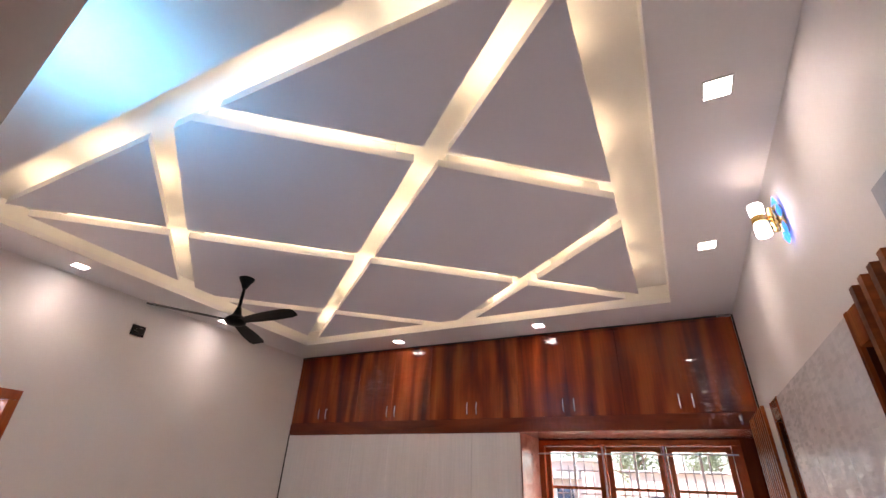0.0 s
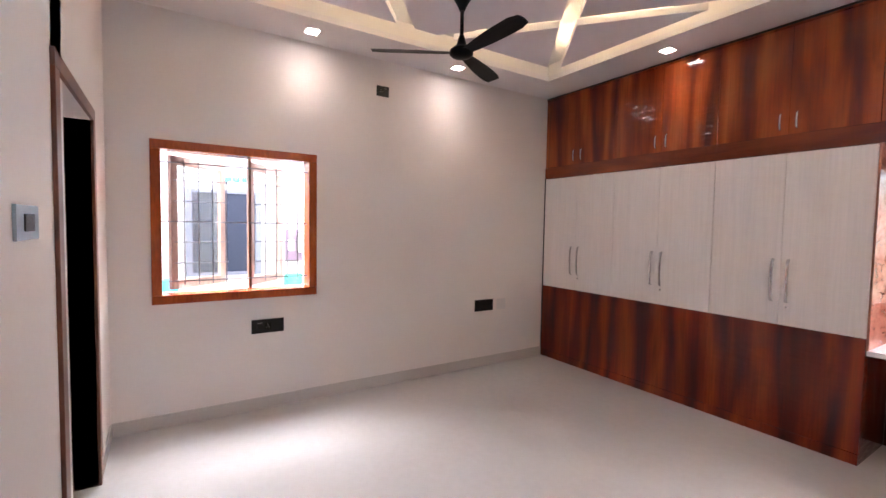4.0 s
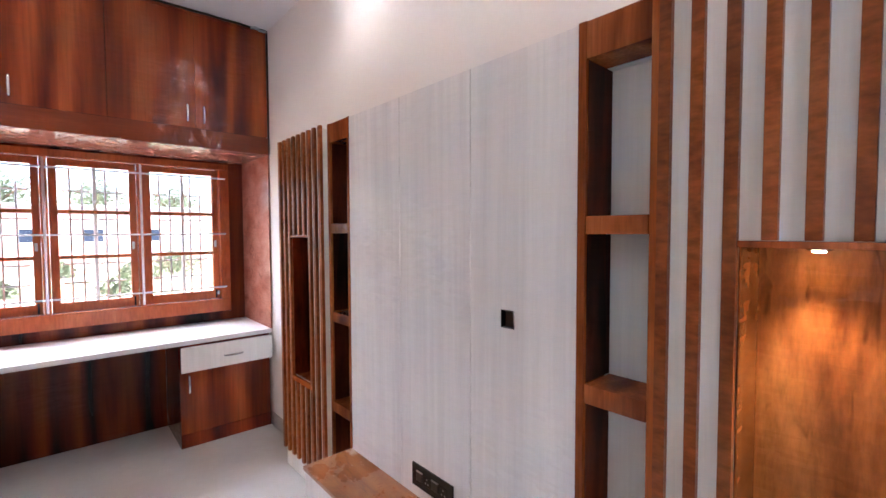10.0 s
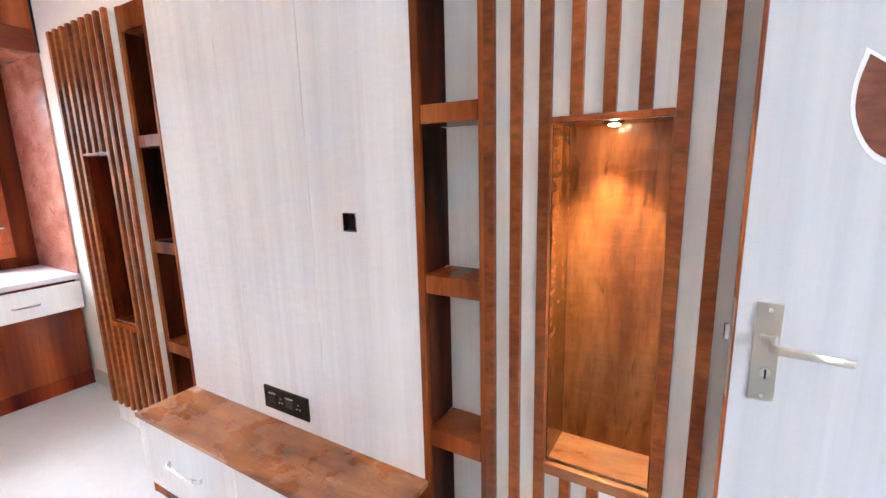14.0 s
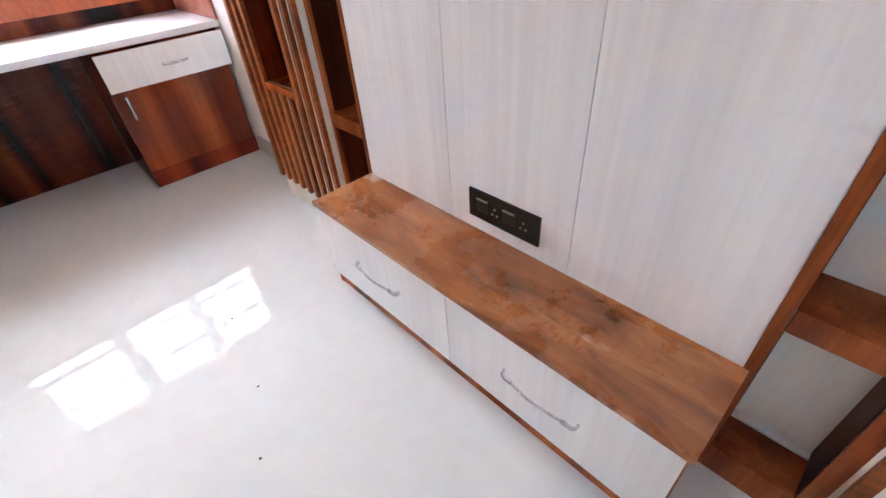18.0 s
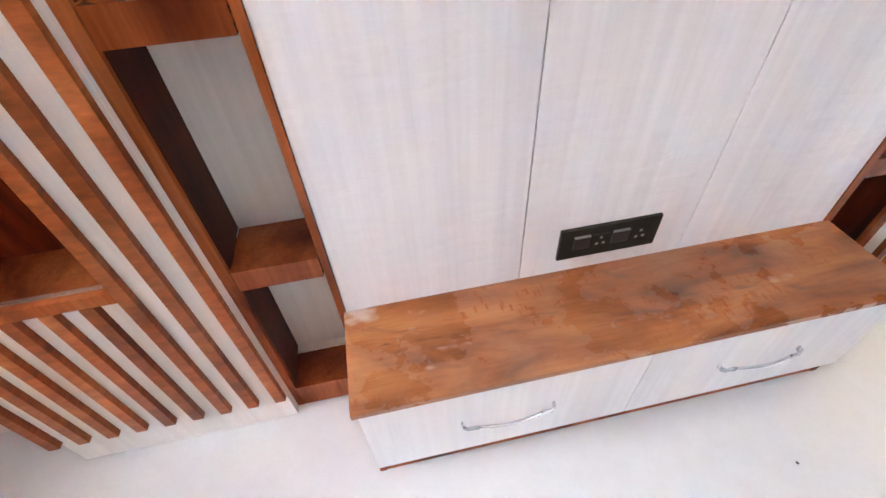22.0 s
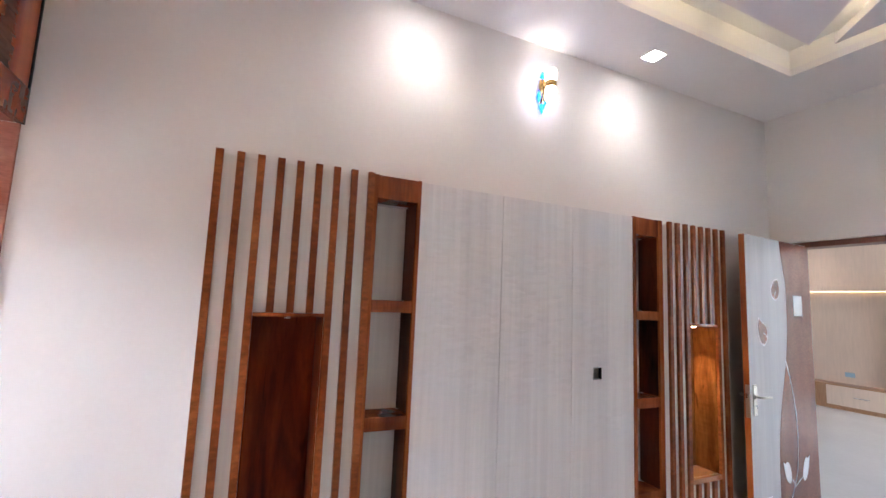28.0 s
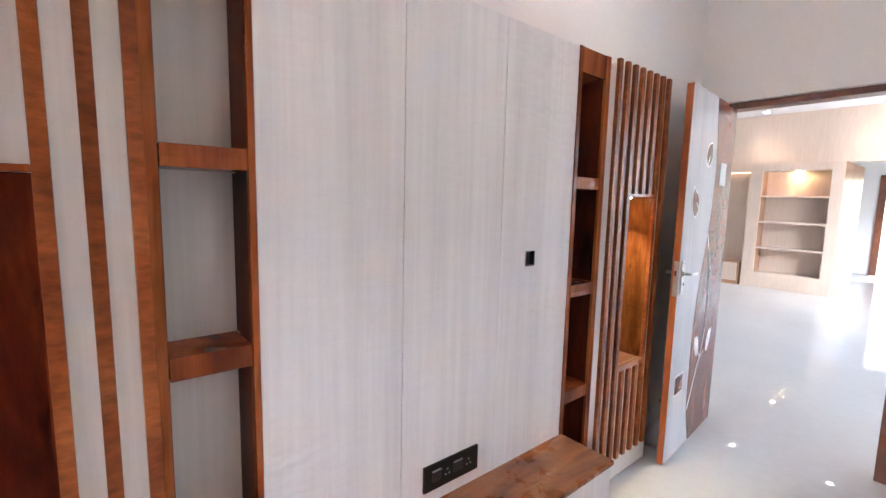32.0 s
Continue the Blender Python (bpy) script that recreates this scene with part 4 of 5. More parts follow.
pts = [(XE - 0.012 - 0.022 * k + 0.006 * math.sin(k * 2.1), YF - 0.012 - 0.004 * math.cos(k * 1.7), 3.040 - 0.004 * math.sin(k * 1.3)) for k in range(6)]
tape = thing("loose_tape", (XE - 0.06, YF - 0.01, 3.03), "crumpled silver tape end at the loft corner", "tape")
part("tape", sweep(pts, 0.022, 0.006, (0, 0, 1), 6), mat_chrome, tape)

niche = thing("window_niche_lining", (-0.4, YN - 0.02, 0.77), "dark wood lining round the window niche", "wall lining")
part("side_board", cuboid(XE - 0.016, XE - 0.001, YF + 0.006, YN - 0.002, 0.772, ZB - 0.001, 0.001), mat_lining_sheen, niche, "reddish gloss side board with window sheen put into its colour")
part("side_board", cuboid(-1.366, -1.353, YF + 0.006, YN - 0.002, 0.772, ZB - 0.001, 0.001), mat_lining_sheen, niche, "reddish gloss side board with window sheen put into its colour")
part("back_board", slab("y", YN - 0.020, YN - 0.002, -1.352, XE - 0.017, 0.772, ZB - 0.001, [(-1.376, 0.466, 0.849, 2.101)]), mat_knee_shade, niche, "dark board round the window")
desk = thing("study_desk", (-0.4, 5.4, 0), "built-in study desk with a white quartz top under the window", "desk")
part("tabletop", cuboid(-1.364, XE - 0.002, 5.065, YN - 0.003, 0.737, 0.7705, 0.003), mat_quartz, desk)
part("back_panel", cuboid(-1.364, -0.042, 5.60, 5.618, 0.0, 0.7365, 0.001), mat_knee_shade, desk, "laminate panel at the back of the knee space, shade put into its colour")
cab = thing("desk_cabinet", (0.27, 5.35, 0), "desk cabinet with a white drawer above a dark brown door", "cabinet")
part("body", cuboid(-0.040, XE - 0.013, 5.112, YN - 0.004, 0.0, 0.735, 0.001), mat_ward, cab)
dr = part("drawer", cuboid(-0.038, XE - 0.016, 5.030, 5.048, 0.552, 0.727, 0.0015), mat_wdoor, cab, "white laminate drawer, a little open")
part("drawer_box", slab("z", 0.560, 0.690, -0.020, XE - 0.034, 5.0485, 5.111, [(-0.008, XE - 0.046, 5.050, 5.111)]), mat_wood, dr)
part("handle", bow((0.235, 5.030, 0.632), (0.365, 5.030, 0.632), (0, -1, 0), 0.012, 0.022), mat_chrome, dr, "chrome bow handle")
dd = part("door", cuboid(-0.038, XE - 0.016, 5.092, 5.111, 0.098, 0.548, 0.0015), mat_loft, cab)
part("handle", bow((0.018, 5.092, 0.385), (0.018, 5.092, 0.515), (0, -1, 0), 0.012, 0.022), mat_chrome, dd, "chrome bow handle")
part("plinth", cuboid(-0.040, XE - 0.013, 5.090, 5.111, 0.0, 0.096, 0.0015), mat_ward, cab)

# ---- television wall ----
XP, XS, XK = 0.478, 0.430, 0.448                              # faces of the boards and of the slats
tvw = thing("tv_wall_panel", (XP, 2.96, 0), "tall pale wood-grain wall panel in three boards with a cable opening", "wall panel")
part("board", cuboid(XP, 0.50, 3.181, 3.6165, 0.002, 2.108, 0.001), mat_white, tvw)
part("board", cuboid(XP, 0.50, 2.743, 3.1785, 0.002, 2.108, 0.001), mat_white, tvw)
part("board", slab("x", XP, 0.50, 2.306, 2.7405, 0.002, 2.108, [(2.538, 2.596, 1.201, 1.262)]), mat_white, tvw)
# Ring added in the opening; its black stands in for the hole's shade.
part("cable_box", slab("x", XP + 0.0008, 0.5004, 2.5381, 2.5959, 1.2011, 1.2619, [(2.5405, 2.5935, 1.2035, 1.2595)]), mat_black, tvw, "black ring added to darken the cable opening")
part("joint", cuboid(XP + 0.006, 0.499, 2.7406, 2.7429, 0.003, 2.106), mat_graph, tvw)
part("joint", cuboid(XP + 0.006, 0.499, 3.1786, 3.1809, 0.003, 2.106), mat_graph, tvw)
part("frame", slab("x", 0.5005, XE - 0.001, 2.306, 3.6165, 0.002, 2.108, [(2.40, 3.52, 0.1, 2.0)]), mat_wood, tvw)
part("lining", slab("x", 0.501, 0.503, 2.402, 3.518, 0.102, 1.998, [(2.538, 2.596, 1.201, 1.262)]), mat_black, tvw)


def shelf_unit(y0, y1, p0, p1):
    """An open display column between y0 and y1, clear from p0 to p1: stiles, rails and shelves round a cream back."""
    x0 = XP - 0.004
    u = thing("display_shelf", (x0, (y0 + y1) / 2, 0), "narrow walnut display shelf with four openings and a cream back", "shelf unit", "display shelves beside the panel")
    for a, c in ((y0, p0), (p1, y1)):
        part("stile", cuboid(x0, XE - 0.002, a, c, 0.004, 2.112, 0.001), mat_wood, u)
    for n, a, c in (("top_rail", 2.008, 2.110), ("shelf", 1.519, 1.570), ("shelf", 1.033, 1.088), ("shelf", 0.530, 0.587), ("bottom_rail", 0.004, 0.099)):
        deep = n == "shelf"
        part(n, cuboid(x0 + 0.001, XE + (0.0215 if deep else -0.006), p0 + (0.0027 if deep else 0.0005), p1 - (0.0027 if deep else 0.0005), a, c, 0.001), mat_wood, u)
    # thin sheets added over the stiles; their colour carries the openings' shade
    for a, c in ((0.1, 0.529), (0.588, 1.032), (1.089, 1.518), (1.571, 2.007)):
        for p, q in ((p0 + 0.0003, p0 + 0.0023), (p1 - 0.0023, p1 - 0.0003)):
            part("inner_side", cuboid(x0 + 0.012, XE + 0.0215, p, q, a + 0.001, c - 0.001), mat_inner_shade, u, "inner side with the shelf's shade put into its colour")
    part("back", cuboid(XE + 0.022, XE + 0.026, p0 + 0.001, p1 - 0.001, 0.101, 2.005), mat_back, u, "cream wood-grain back board")
    return u


shelf_unit(3.618, 3.847, 3.634, 3.818)
shelf_unit(2.065, 2.3045, 2.100, 2.280)


def slat_unit(starts, y0, y1, fa, fc, lit):
    """Walnut slats on a white board, with a deep lamp niche between the two slats fa and fc."""
    u = thing("slat_panel", (XS, (y0 + y1) / 2, 0), "white panel with upright walnut slats round a deep %s niche" % ("lamp-lit" if lit else "dark"), "slat panel", "slatted panels beside the shelves")
    n0, n1 = fa + 0.001, fc - 0.001                 # clear width of the niche
    part("backing", slab("x", XK, XK + 0.012, y0, y1, 0.004, 2.088, [(n0, n1, 0.632, 1.493)]), mat_back, u, "pale laminate backing board")
    for a, c in ((y0, y0 + 0.016), (y1 - 0.016, y1)):
        part("side_board", cuboid(XK + 0.0125, XE - 0.002, a, c, 0.004, 2.086), mat_back, u)
    part("top_board", cuboid(XK + 0.0125, XE - 0.002, y0 + 0.017, y1 - 0.017, 2.070, 2.086), mat_back, u)
    for s in starts:
        inside = fa + 0.001 < s + 0.0135 < fc - 0.001
        if inside:
            part("slat", cuboid(XS, XK - 0.0003, s, s + 0.027, 1.508, 2.102, 0.001), mat_slat, u)
            part("slat", cuboid(XS, XK - 0.0003, s, s + 0.027, 0.120, 0.602, 0.001), mat_slat, u)
        else:
            part("slat", cuboid(XS, XK - 0.0003, s, s + 0.027, 0.120, 2.102, 0.001), mat_slat, u)
    xb = XE - 0.006
    # the lining's tone follows the lamp: lit copy or shaded copy
    lining = mat_niche_lit if lit else mat_niche_unlit
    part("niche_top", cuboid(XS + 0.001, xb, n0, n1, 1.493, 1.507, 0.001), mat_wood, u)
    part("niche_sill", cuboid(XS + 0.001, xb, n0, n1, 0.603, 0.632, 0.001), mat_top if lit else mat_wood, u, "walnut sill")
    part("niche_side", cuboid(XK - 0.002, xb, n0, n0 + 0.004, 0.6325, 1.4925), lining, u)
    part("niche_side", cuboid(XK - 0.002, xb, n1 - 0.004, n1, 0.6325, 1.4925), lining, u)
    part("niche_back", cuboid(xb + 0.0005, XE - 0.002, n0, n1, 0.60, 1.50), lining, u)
    ym_ = (n0 + n1) / 2
    sp = part("niche_spot", lathe([(0.022, 1.493), (0.022, 1.489), (0.016, 1.487)], (0.50, ym_, 0), 18), mat_chrome, u, "small round spotlight")
    part("bulb", lathe([(0.012, 1.4869), (0.010, 1.4845), (0.004, 1.4835)], (0.50, ym_, 0), 14), mat_bulb if lit else mat_swhite, sp)
    return u


N_STARTS = [3.848 + 0.0718 * k for k in range(9)]
S_STARTS = [2.037 - 0.0697 * k for k in range(8)]
north_slats = slat_unit(N_STARTS, 3.8475, 4.432, N_STARTS[2] + 0.027, N_STARTS[6], False)
north_slats.rotation_euler = (radians(-0.32), 0, 0)          # turned and shifted to fit the camera's view
north_slats.location.y -= 0.011
slat_unit(S_STARTS, 1.506, 2.0645, S_STARTS[6] + 0.027, S_STARTS[2], True)
lamp("niche_light", "SPOT", look((0.50, 1.775, 1.478), (0.545, 1.775, 0.9)), 3.4, (1.0, 0.80, 0.47), spot=78, radius=0.012)

tv = thing("tv_unit", (0.35, 2.96, 0), "low television bench with a dusty walnut top and two pale drawers", "tv bench")
part("top", cuboid(0.210, XP - 0.001, 2.292, 3.622, 0.376, 0.394, 0.0015), mat_top, tv, "dusty walnut top")
part("side_panel", cuboid(0.236, XP - 0.001, 2.300, 2.318, 0.0, 0.3755, 0.001), mat_wood, tv)
part("side_panel", cuboid(0.236, XP - 0.001, 3.597, 3.615, 0.0, 0.3755, 0.001), mat_wood, tv)
part("carcass", cuboid(0.256, XP - 0.002, 2.319, 3.596, 0.001, 0.375), mat_wood, tv)
part("plinth", cuboid(0.238, 0.255, 2.319, 3.596, 0.0, 0.072, 0.001), mat_wood, tv)
for a, c in ((2.304, 2.9475), (2.9505, 3.611)):
    d = part("drawer", cuboid(0.217, 0.235, a, c, 0.076, 0.3735, 0.0015), mat_drawer, tv, "pale wood-grain drawer front")
    m_ = (a + c) / 2
    part("handle", strap((0.217, m_ - 0.112, 0.232), (0.217, m_ + 0.112, 0.232), (-1, 0, 0)), mat_chrome, d, "chrome bow handle")

# ---- switch plates and small fittings ----


mat_ring = plain("dull_ring", (0.22, 0.22, 0.20), 0.4, vary=0.1)


def plate(name, axis_x, sgn, y0, y1, z0, z1, mat, label, modules):
    """A wall plate on a wall across x, with its switches and sockets."""
    xa, xb_ = (axis_x, axis_x + sgn * 0.009)
    p = thing(name, (axis_x, (y0 + y1) / 2, z0), label, "switch plate")
    part("plate", cuboid(min(xa, xb_), max(xa, xb_), y0, y1, z0, z1, 0.002), mat, p)
    for kind_, a, c, lo, hi in modules:
        xm, xn = xb_, xb_ + sgn * 0.003
        if kind_ == "socket":
            part("socket", cuboid(min(xm, xn), max(xm, xn), a, c, lo, hi, 0.001), mat_graph, p)
            for dy, dz in ((0.3, 0.3), (0.7, 0.3), (0.5, 0.72)):
                x_ = xn if sgn > 0 else xn - 0.0006
                part("pin_ring", lathe([(0.0042, 0.0), (0.0042, 0.0006)], (x_, a + (c - a) * dy, lo + (hi - lo) * dz), 8, "x"), mat_ring, p, "pale ring of a pin hole")
        else:
            bm_ = cuboid(min(xm, xm + sgn * 0.005), max(xm, xm + sgn * 0.005), a, c, lo, hi, 0.002)
            one = part("switch", bm_, mat if mat is mat_swhite else mat_black, p)
            if mat is not mat_swhite:
                part("rim", cuboid(min(xm, xm + sgn * 0.0065), max(xm, xm + sgn * 0.0065), a, c, hi + 0.0005, hi + 0.003), mat_ring, one, "pale rim along the top edge")
    return p


plate("socket_plate", XP, -1, 2.834, 3.090, 0.442, 0.538, mat_graph, "wide graphite plate with two switches and two sockets",
      [("switch", 3.015, 3.055, 0.475, 0.512), ("socket", 2.965, 3.008, 0.470, 0.514), ("switch", 2.915, 2.957, 0.475, 0.512), ("socket", 2.862, 2.906, 0.470, 0.514)])
plate("socket_plate", XW, 1, 4.040, 4.290, 0.612, 0.737, mat_black, "wide black socket plate on the wall", [])
plate("switch_plate", XW, 1, 4.345, 4.470, 0.612, 0.733, mat_swhite, "small white blank plate on the wall", [])
plate("socket_plate", XW, 1, 1.790, 2.042, 0.632, 0.746, mat_black, "wide black plate with switches under the window", [("switch", 1.83, 1.87, 0.665, 0.715), ("socket", 1.89, 1.94, 0.665, 0.715)])
plate("socket_plate", XW, 1, 2.866, 2.988, 2.725, 2.819, mat_black, "black socket plate high on the wall", [("socket", 2.885, 2.925, 2.75, 2.795), ("switch", 2.935, 2.965, 2.75, 2.795)])
sw_ = thing("switch_plate", (-2.17, YS, 1.48), "grey-blue switch plate with a dark rocker beside the door", "switch plate")
part("plate", cuboid(-2.29, -2.05, YS, YS + 0.010, 1.475, 1.575, 0.002), mat_film, sw_)
part("switch", cuboid(-2.22, -2.12, YS + 0.010, YS + 0.014, 1.50, 1.55, 0.001), mat_graph, sw_)

# ---- lamps ----
DOWN = ((-4.03, 2.21), (-4.03, 3.60), (-2.665, 4.82), (-1.055, 4.80), (0.365, 3.63), (0.365, 2.25))
first = thing("downlight", (*DOWN[0], ZC), "small square recessed downlight, switched on", "downlight", "downlights in the ceiling border")
x, y = DOWN[0]
part("frame", slab("z", ZC - 0.004, ZC - 0.0005, x - 0.055, x + 0.055, y - 0.055, y + 0.055, [(x - 0.047, x + 0.047, y - 0.047, y + 0.047)]), mat_swhite, first)
part("diffuser", cuboid(x - 0.0465, x + 0.0465, y - 0.0465, y + 0.0465, ZC - 0.003, ZC - 0.0005), mat_lamp, first)
for x, y in DOWN[1:]:
    copy_thing(first, Matrix.Translation((x, y, ZC)))
for x, y in DOWN:
    lamp("downlight_beam", "SPOT", look((x, y, ZC - 0.02), (x, y, 0)), 1.1, (1.0, 0.90, 0.80), spot=125, radius=0.04)

sc = thing("wall_sconce", (XE, 2.885, 2.765), "lit gilt wall sconce with frosted tubes and blue crystal plate", "wall lamp")
part("back_plate", lathe([(0.012, -0.075), (0.016, -0.07), (0.016, 0.07), (0.012, 0.075)], (XE - 0.018, 2.885, 2.765), 12), mat_gold, sc)
for dy, dz, s in ((0.0, 0.075, 1.0), (-0.020, 0.035, 0.8), (0.022, -0.03, 0.8), (0.0, -0.085, 1.0), (-0.018, -0.055, 0.7)):
    part("crystal", lathe([(0.002, -0.045 * s), (0.015 * s, -0.012 * s), (0.013 * s, 0.012 * s), (0.002, 0.045 * s)], (XE - 0.020, 2.885 + dy, 2.765 + dz), 5), mat_crystal, sc, "blue glowing crystal")
for dz, s in ((0.048, 0.8), (0.016, 1.1), (-0.018, 1.0), (-0.050, 0.8)):
    part("ornament", lathe([(0.003, -0.020 * s), (0.014 * s, -0.013 * s), (0.019 * s, 0.0), (0.012 * s, 0.012 * s), (0.016 * s, 0.016 * s), (0.003, 0.021 * s)], (XE - 0.044, 2.885, 2.765 + dz), 9), mat_gold, sc, "embossed gilt boss")
part("arm", sweep([(XE - 0.05, 2.885, 2.775), (XE - 0.078, 2.885, 2.775)], 0.012, 0.012, (0, 0, 1), 8), mat_gold, sc)
part("collar", lathe([(0.028, -0.018), (0.031, -0.014), (0.031, 0.014), (0.028, 0.018)], (XE - 0.098, 2.885, 2.775), 20), mat_gold, sc)
part("tube", lathe([(0.026, 0.018), (0.030, 0.032), (0.032, 0.076), (0.027, 0.082)], (XE - 0.098, 2.885, 2.775), 20), mat_tube, sc, "frosted glowing tube")
part("tube", lathe([(0.026, -0.018), (0.030, -0.032), (0.032, -0.082), (0.027, -0.088)], (XE - 0.098, 2.885, 2.775), 20), mat_tube, sc, "frosted glowing tube")
lamp("sconce_up", "SPOT", look((XE - 0.075, 2.885, 2.855), (XE - 0.04, 2.885, 3.2)), 0.45, (1.0, 0.86, 0.62), spot=110, radius=0.01)
lamp("sconce_down", "SPOT", look((XE - 0.075, 2.885, 2.690), (XE - 0.02, 2.885, 2.2)), 1.0, (1.0, 0.86, 0.62), spot=42, radius=0.01)
SX = -1.80
copy_thing(sc, Matrix.Translation((SX, YS, 2.765)) @ Matrix.Rotation(radians(-90), 4, "Z"))
lamp("sconce_down", "SPOT", look((SX, YS + 0.075, 2.690), (SX, YS + 0.02, 2.2)), 1.0, (1.0, 0.86, 0.62), spot=42, radius=0.01)
lamp("crystal_glow", "SPOT", look((SX, YS + 0.13, 2.62), (SX, YS + 0.35, 3.2)), 4.2, (0.07, 0.56, 1.0), spot=150, radius=0.09)

# ---- ceiling fan ----
FX, FY, FZ = -2.95, 2.90, 2.70
fan = thing("ceiling_fan", (FX, FY, ZC), "black three-blade ceiling fan, at rest", "ceiling fan")
part("canopy", lathe([(0.062, 0.005), (0.060, -0.004), (0.030, -0.055), (0.017, -0.085)], (FX, FY, ZC), 24), mat_fan, fan)
part("down_rod", lathe([(0.0125, -0.08), (0.0125, FZ + 0.09 - ZC)], (FX, FY, ZC), 14), mat_fan, fan)
part("motor", lathe([(0.014, 0.115), (0.020, 0.100), (0.034, 0.050), (0.060, 0.026), (0.078, 0.012), (0.080, -0.014), (0.064, -0.028), (0.030, -0.036), (0.006, -0.038)], (FX, FY, FZ), 28), mat_fan, fan)
for k in range(3):
    rot = Matrix.Translation((FX, FY, FZ)) @ Matrix.Rotation(radians(0 + 120 * k), 4, "Z")
    tilt = Matrix.Rotation(radians(-12), 4, "X")
    bm = bmesh.new()
    rows = []
    for i in range(9):
        s = i / 8
        r = 0.07 + 0.53 * s
        half = 0.036 + 0.026 * math.sin(min(1, s * 1.5) * math.pi / 2) - (0.018 if i == 8 else 0)
        rows.append([bm.verts.new(rot @ tilt @ Vector((r, v * half, z - 0.006 * (v * v)))) for v, z in ((-1, 0.0), (-0.4, 0.004), (0.4, 0.004), (1, 0.0), (0.4, -0.003), (-0.4, -0.003))])
    for one, two in zip(rows, rows[1:]):
        for j in range(6):
            bm.faces.new([one[j], one[(j + 1) % 6], two[(j + 1) % 6], two[j]])
    bm.faces.new(rows[0])
    bm.faces.new(rows[-1])
    bmesh.ops.recalc_face_normals(bm, faces=bm.faces)
    part("blade", bm, mat_fan, fan)

# ---- crumbs on the floor ----
for k, (x_, y_) in enumerate(((-0.179, 3.747), (-0.247, 3.383), (-0.352, 3.151), (-0.62, 2.74), (0.02, 2.55))):
    cr = thing("crumb", (x_, y_, 0.0), "small dark crumb of dirt on the floor", "crumb", "crumbs on the floor")
    part("bit", lathe([(0.002, 0.0), (0.0045, 0.0012), (0.003, 0.0032), (0.001, 0.004)], (x_, y_, 0.0), 5 + k % 3), mat_dirt, cr)

# ---- hall beyond the entrance ----
HY = -5.72
setting("floor_hall", cuboid(-2.6, 5.4, -9.4, YS - WALL - 0.0005, -0.12, 0.0), mat_floor, "polished white floor tiles of the hall, mirror bright", "floor")
setting("ceiling_hall", cuboid(-2.6, 5.4, -9.4, YS - WALL - 0.001, 3.08, 3.4), mat_ceil, "plain white hall ceiling", "ceiling")
setting("wall_hall_north_east", cuboid(XE + WALL + 0.001, 5.4, YS - WALL - 0.06, YS - WALL + 0.1, 0, 3.4), mat_hallwall, "off-white hall wall", "wall")
setting("wall_hall_east", cuboid(5.4, 5.6, -9.4, YS, 0, 3.4), mat_hallwall, "off-white hall wall", "wall")
setting("wall_hall_south", cuboid(0.783, 5.4, HY - 0.15, HY, 0, 3.08), mat_hall, "beige laminate feature wall of the hall", "wall")
setting("wall_hall_end", slab("y", -9.6, -9.4, -2.6, 5.4, 0, 3.4, [(-0.35, 0.66, 0, 2.1)]), mat_hallwall, "white wall at the end of the passage", "wall")
# Unseen wall; its opening is added to light the hall floor.
setting("wall_hall_west", slab("x", -2.8, -2.6, -9.6, YS, 0, 3.4, [(-4.9, -1.9, 0.3, 2.7)]), mat_hallwall, "white hall wall, unseen, with a wide opening added to let daylight in", "wall")
setting("wall_hall_lintel", cuboid(-2.6, 0.7825, HY - 0.15, HY, 2.2, 3.0795), mat_hall, "beige laminate lintel over the passage", "wall")
bs = thing("book_shelf", (1.4, HY, 0), "beige laminate bookcase with four open shelves", "bookcase")
b0, b1, bf = 0.762, 2.04, HY + 0.34
part("surround", slab("y", bf - 0.02, bf, b0, b1, 0.0, 2.19, [(0.918, 1.848, 0.27, 2.070)]), mat_hall, bs)
part("side", cuboid(b0, b0 + 0.02, HY - 1.40, bf - 0.0205, 0, 2.19), mat_hallbox, bs, "deep brown side panel")
part("side", cuboid(b1 - 0.02, b1, HY + 0.001, bf - 0.0205, 0, 2.19), mat_hallbox, bs)
part("top", cuboid(b0 + 0.021, b1 - 0.021, HY + 0.001, bf - 0.021, 2.17, 2.19), mat_hall, bs)
for x_ in (0.899, 1.849):
    part("inner_side", cuboid(x_, x_ + 0.018, HY + 0.03, bf - 0.021, 0.25, 2.08), mat_hallbox, bs, "brown inner side")
part("back", cuboid(0.918, 1.848, HY + 0.02, HY + 0.03, 0.25, 2.08), mat_hall, bs)
for z in (0.245, 0.70, 1.155, 1.61, 2.065):
    part("shelf", cuboid(0.918, 1.848, HY + 0.031, bf - 0.003, z, z + 0.03), mat_hall, bs)
spot = part("spot", lathe([(0.03, 0.0), (0.03, -0.005), (0.02, -0.007)], (1.38, bf - 0.15, 2.0645), 14), mat_bulb, bs, "small round shelf light")
tb = thing("hall_tv_bench", (2.9, HY, 0), "low beige hall bench with a drawer and brown end", "tv bench")
part("body", cuboid(2.075, 4.2, HY + 0.001, HY + 0.36, 0.0, 0.42, 0.002), mat_hallbox, tb)
part("front", cuboid(2.10, 3.1, HY + 0.361, HY + 0.379, 0.07, 0.40, 0.002), mat_hall, tb)
part("handle", bow((2.5, HY + 0.379, 0.24), (2.72, HY + 0.379, 0.24), (0, 1, 0), 0.014, 0.025), mat_chrome, tb)
lg = thing("hall_wall_ledge", (3.0, HY, 2.05), "slim beige ledge with a warm light strip below", "ledge")
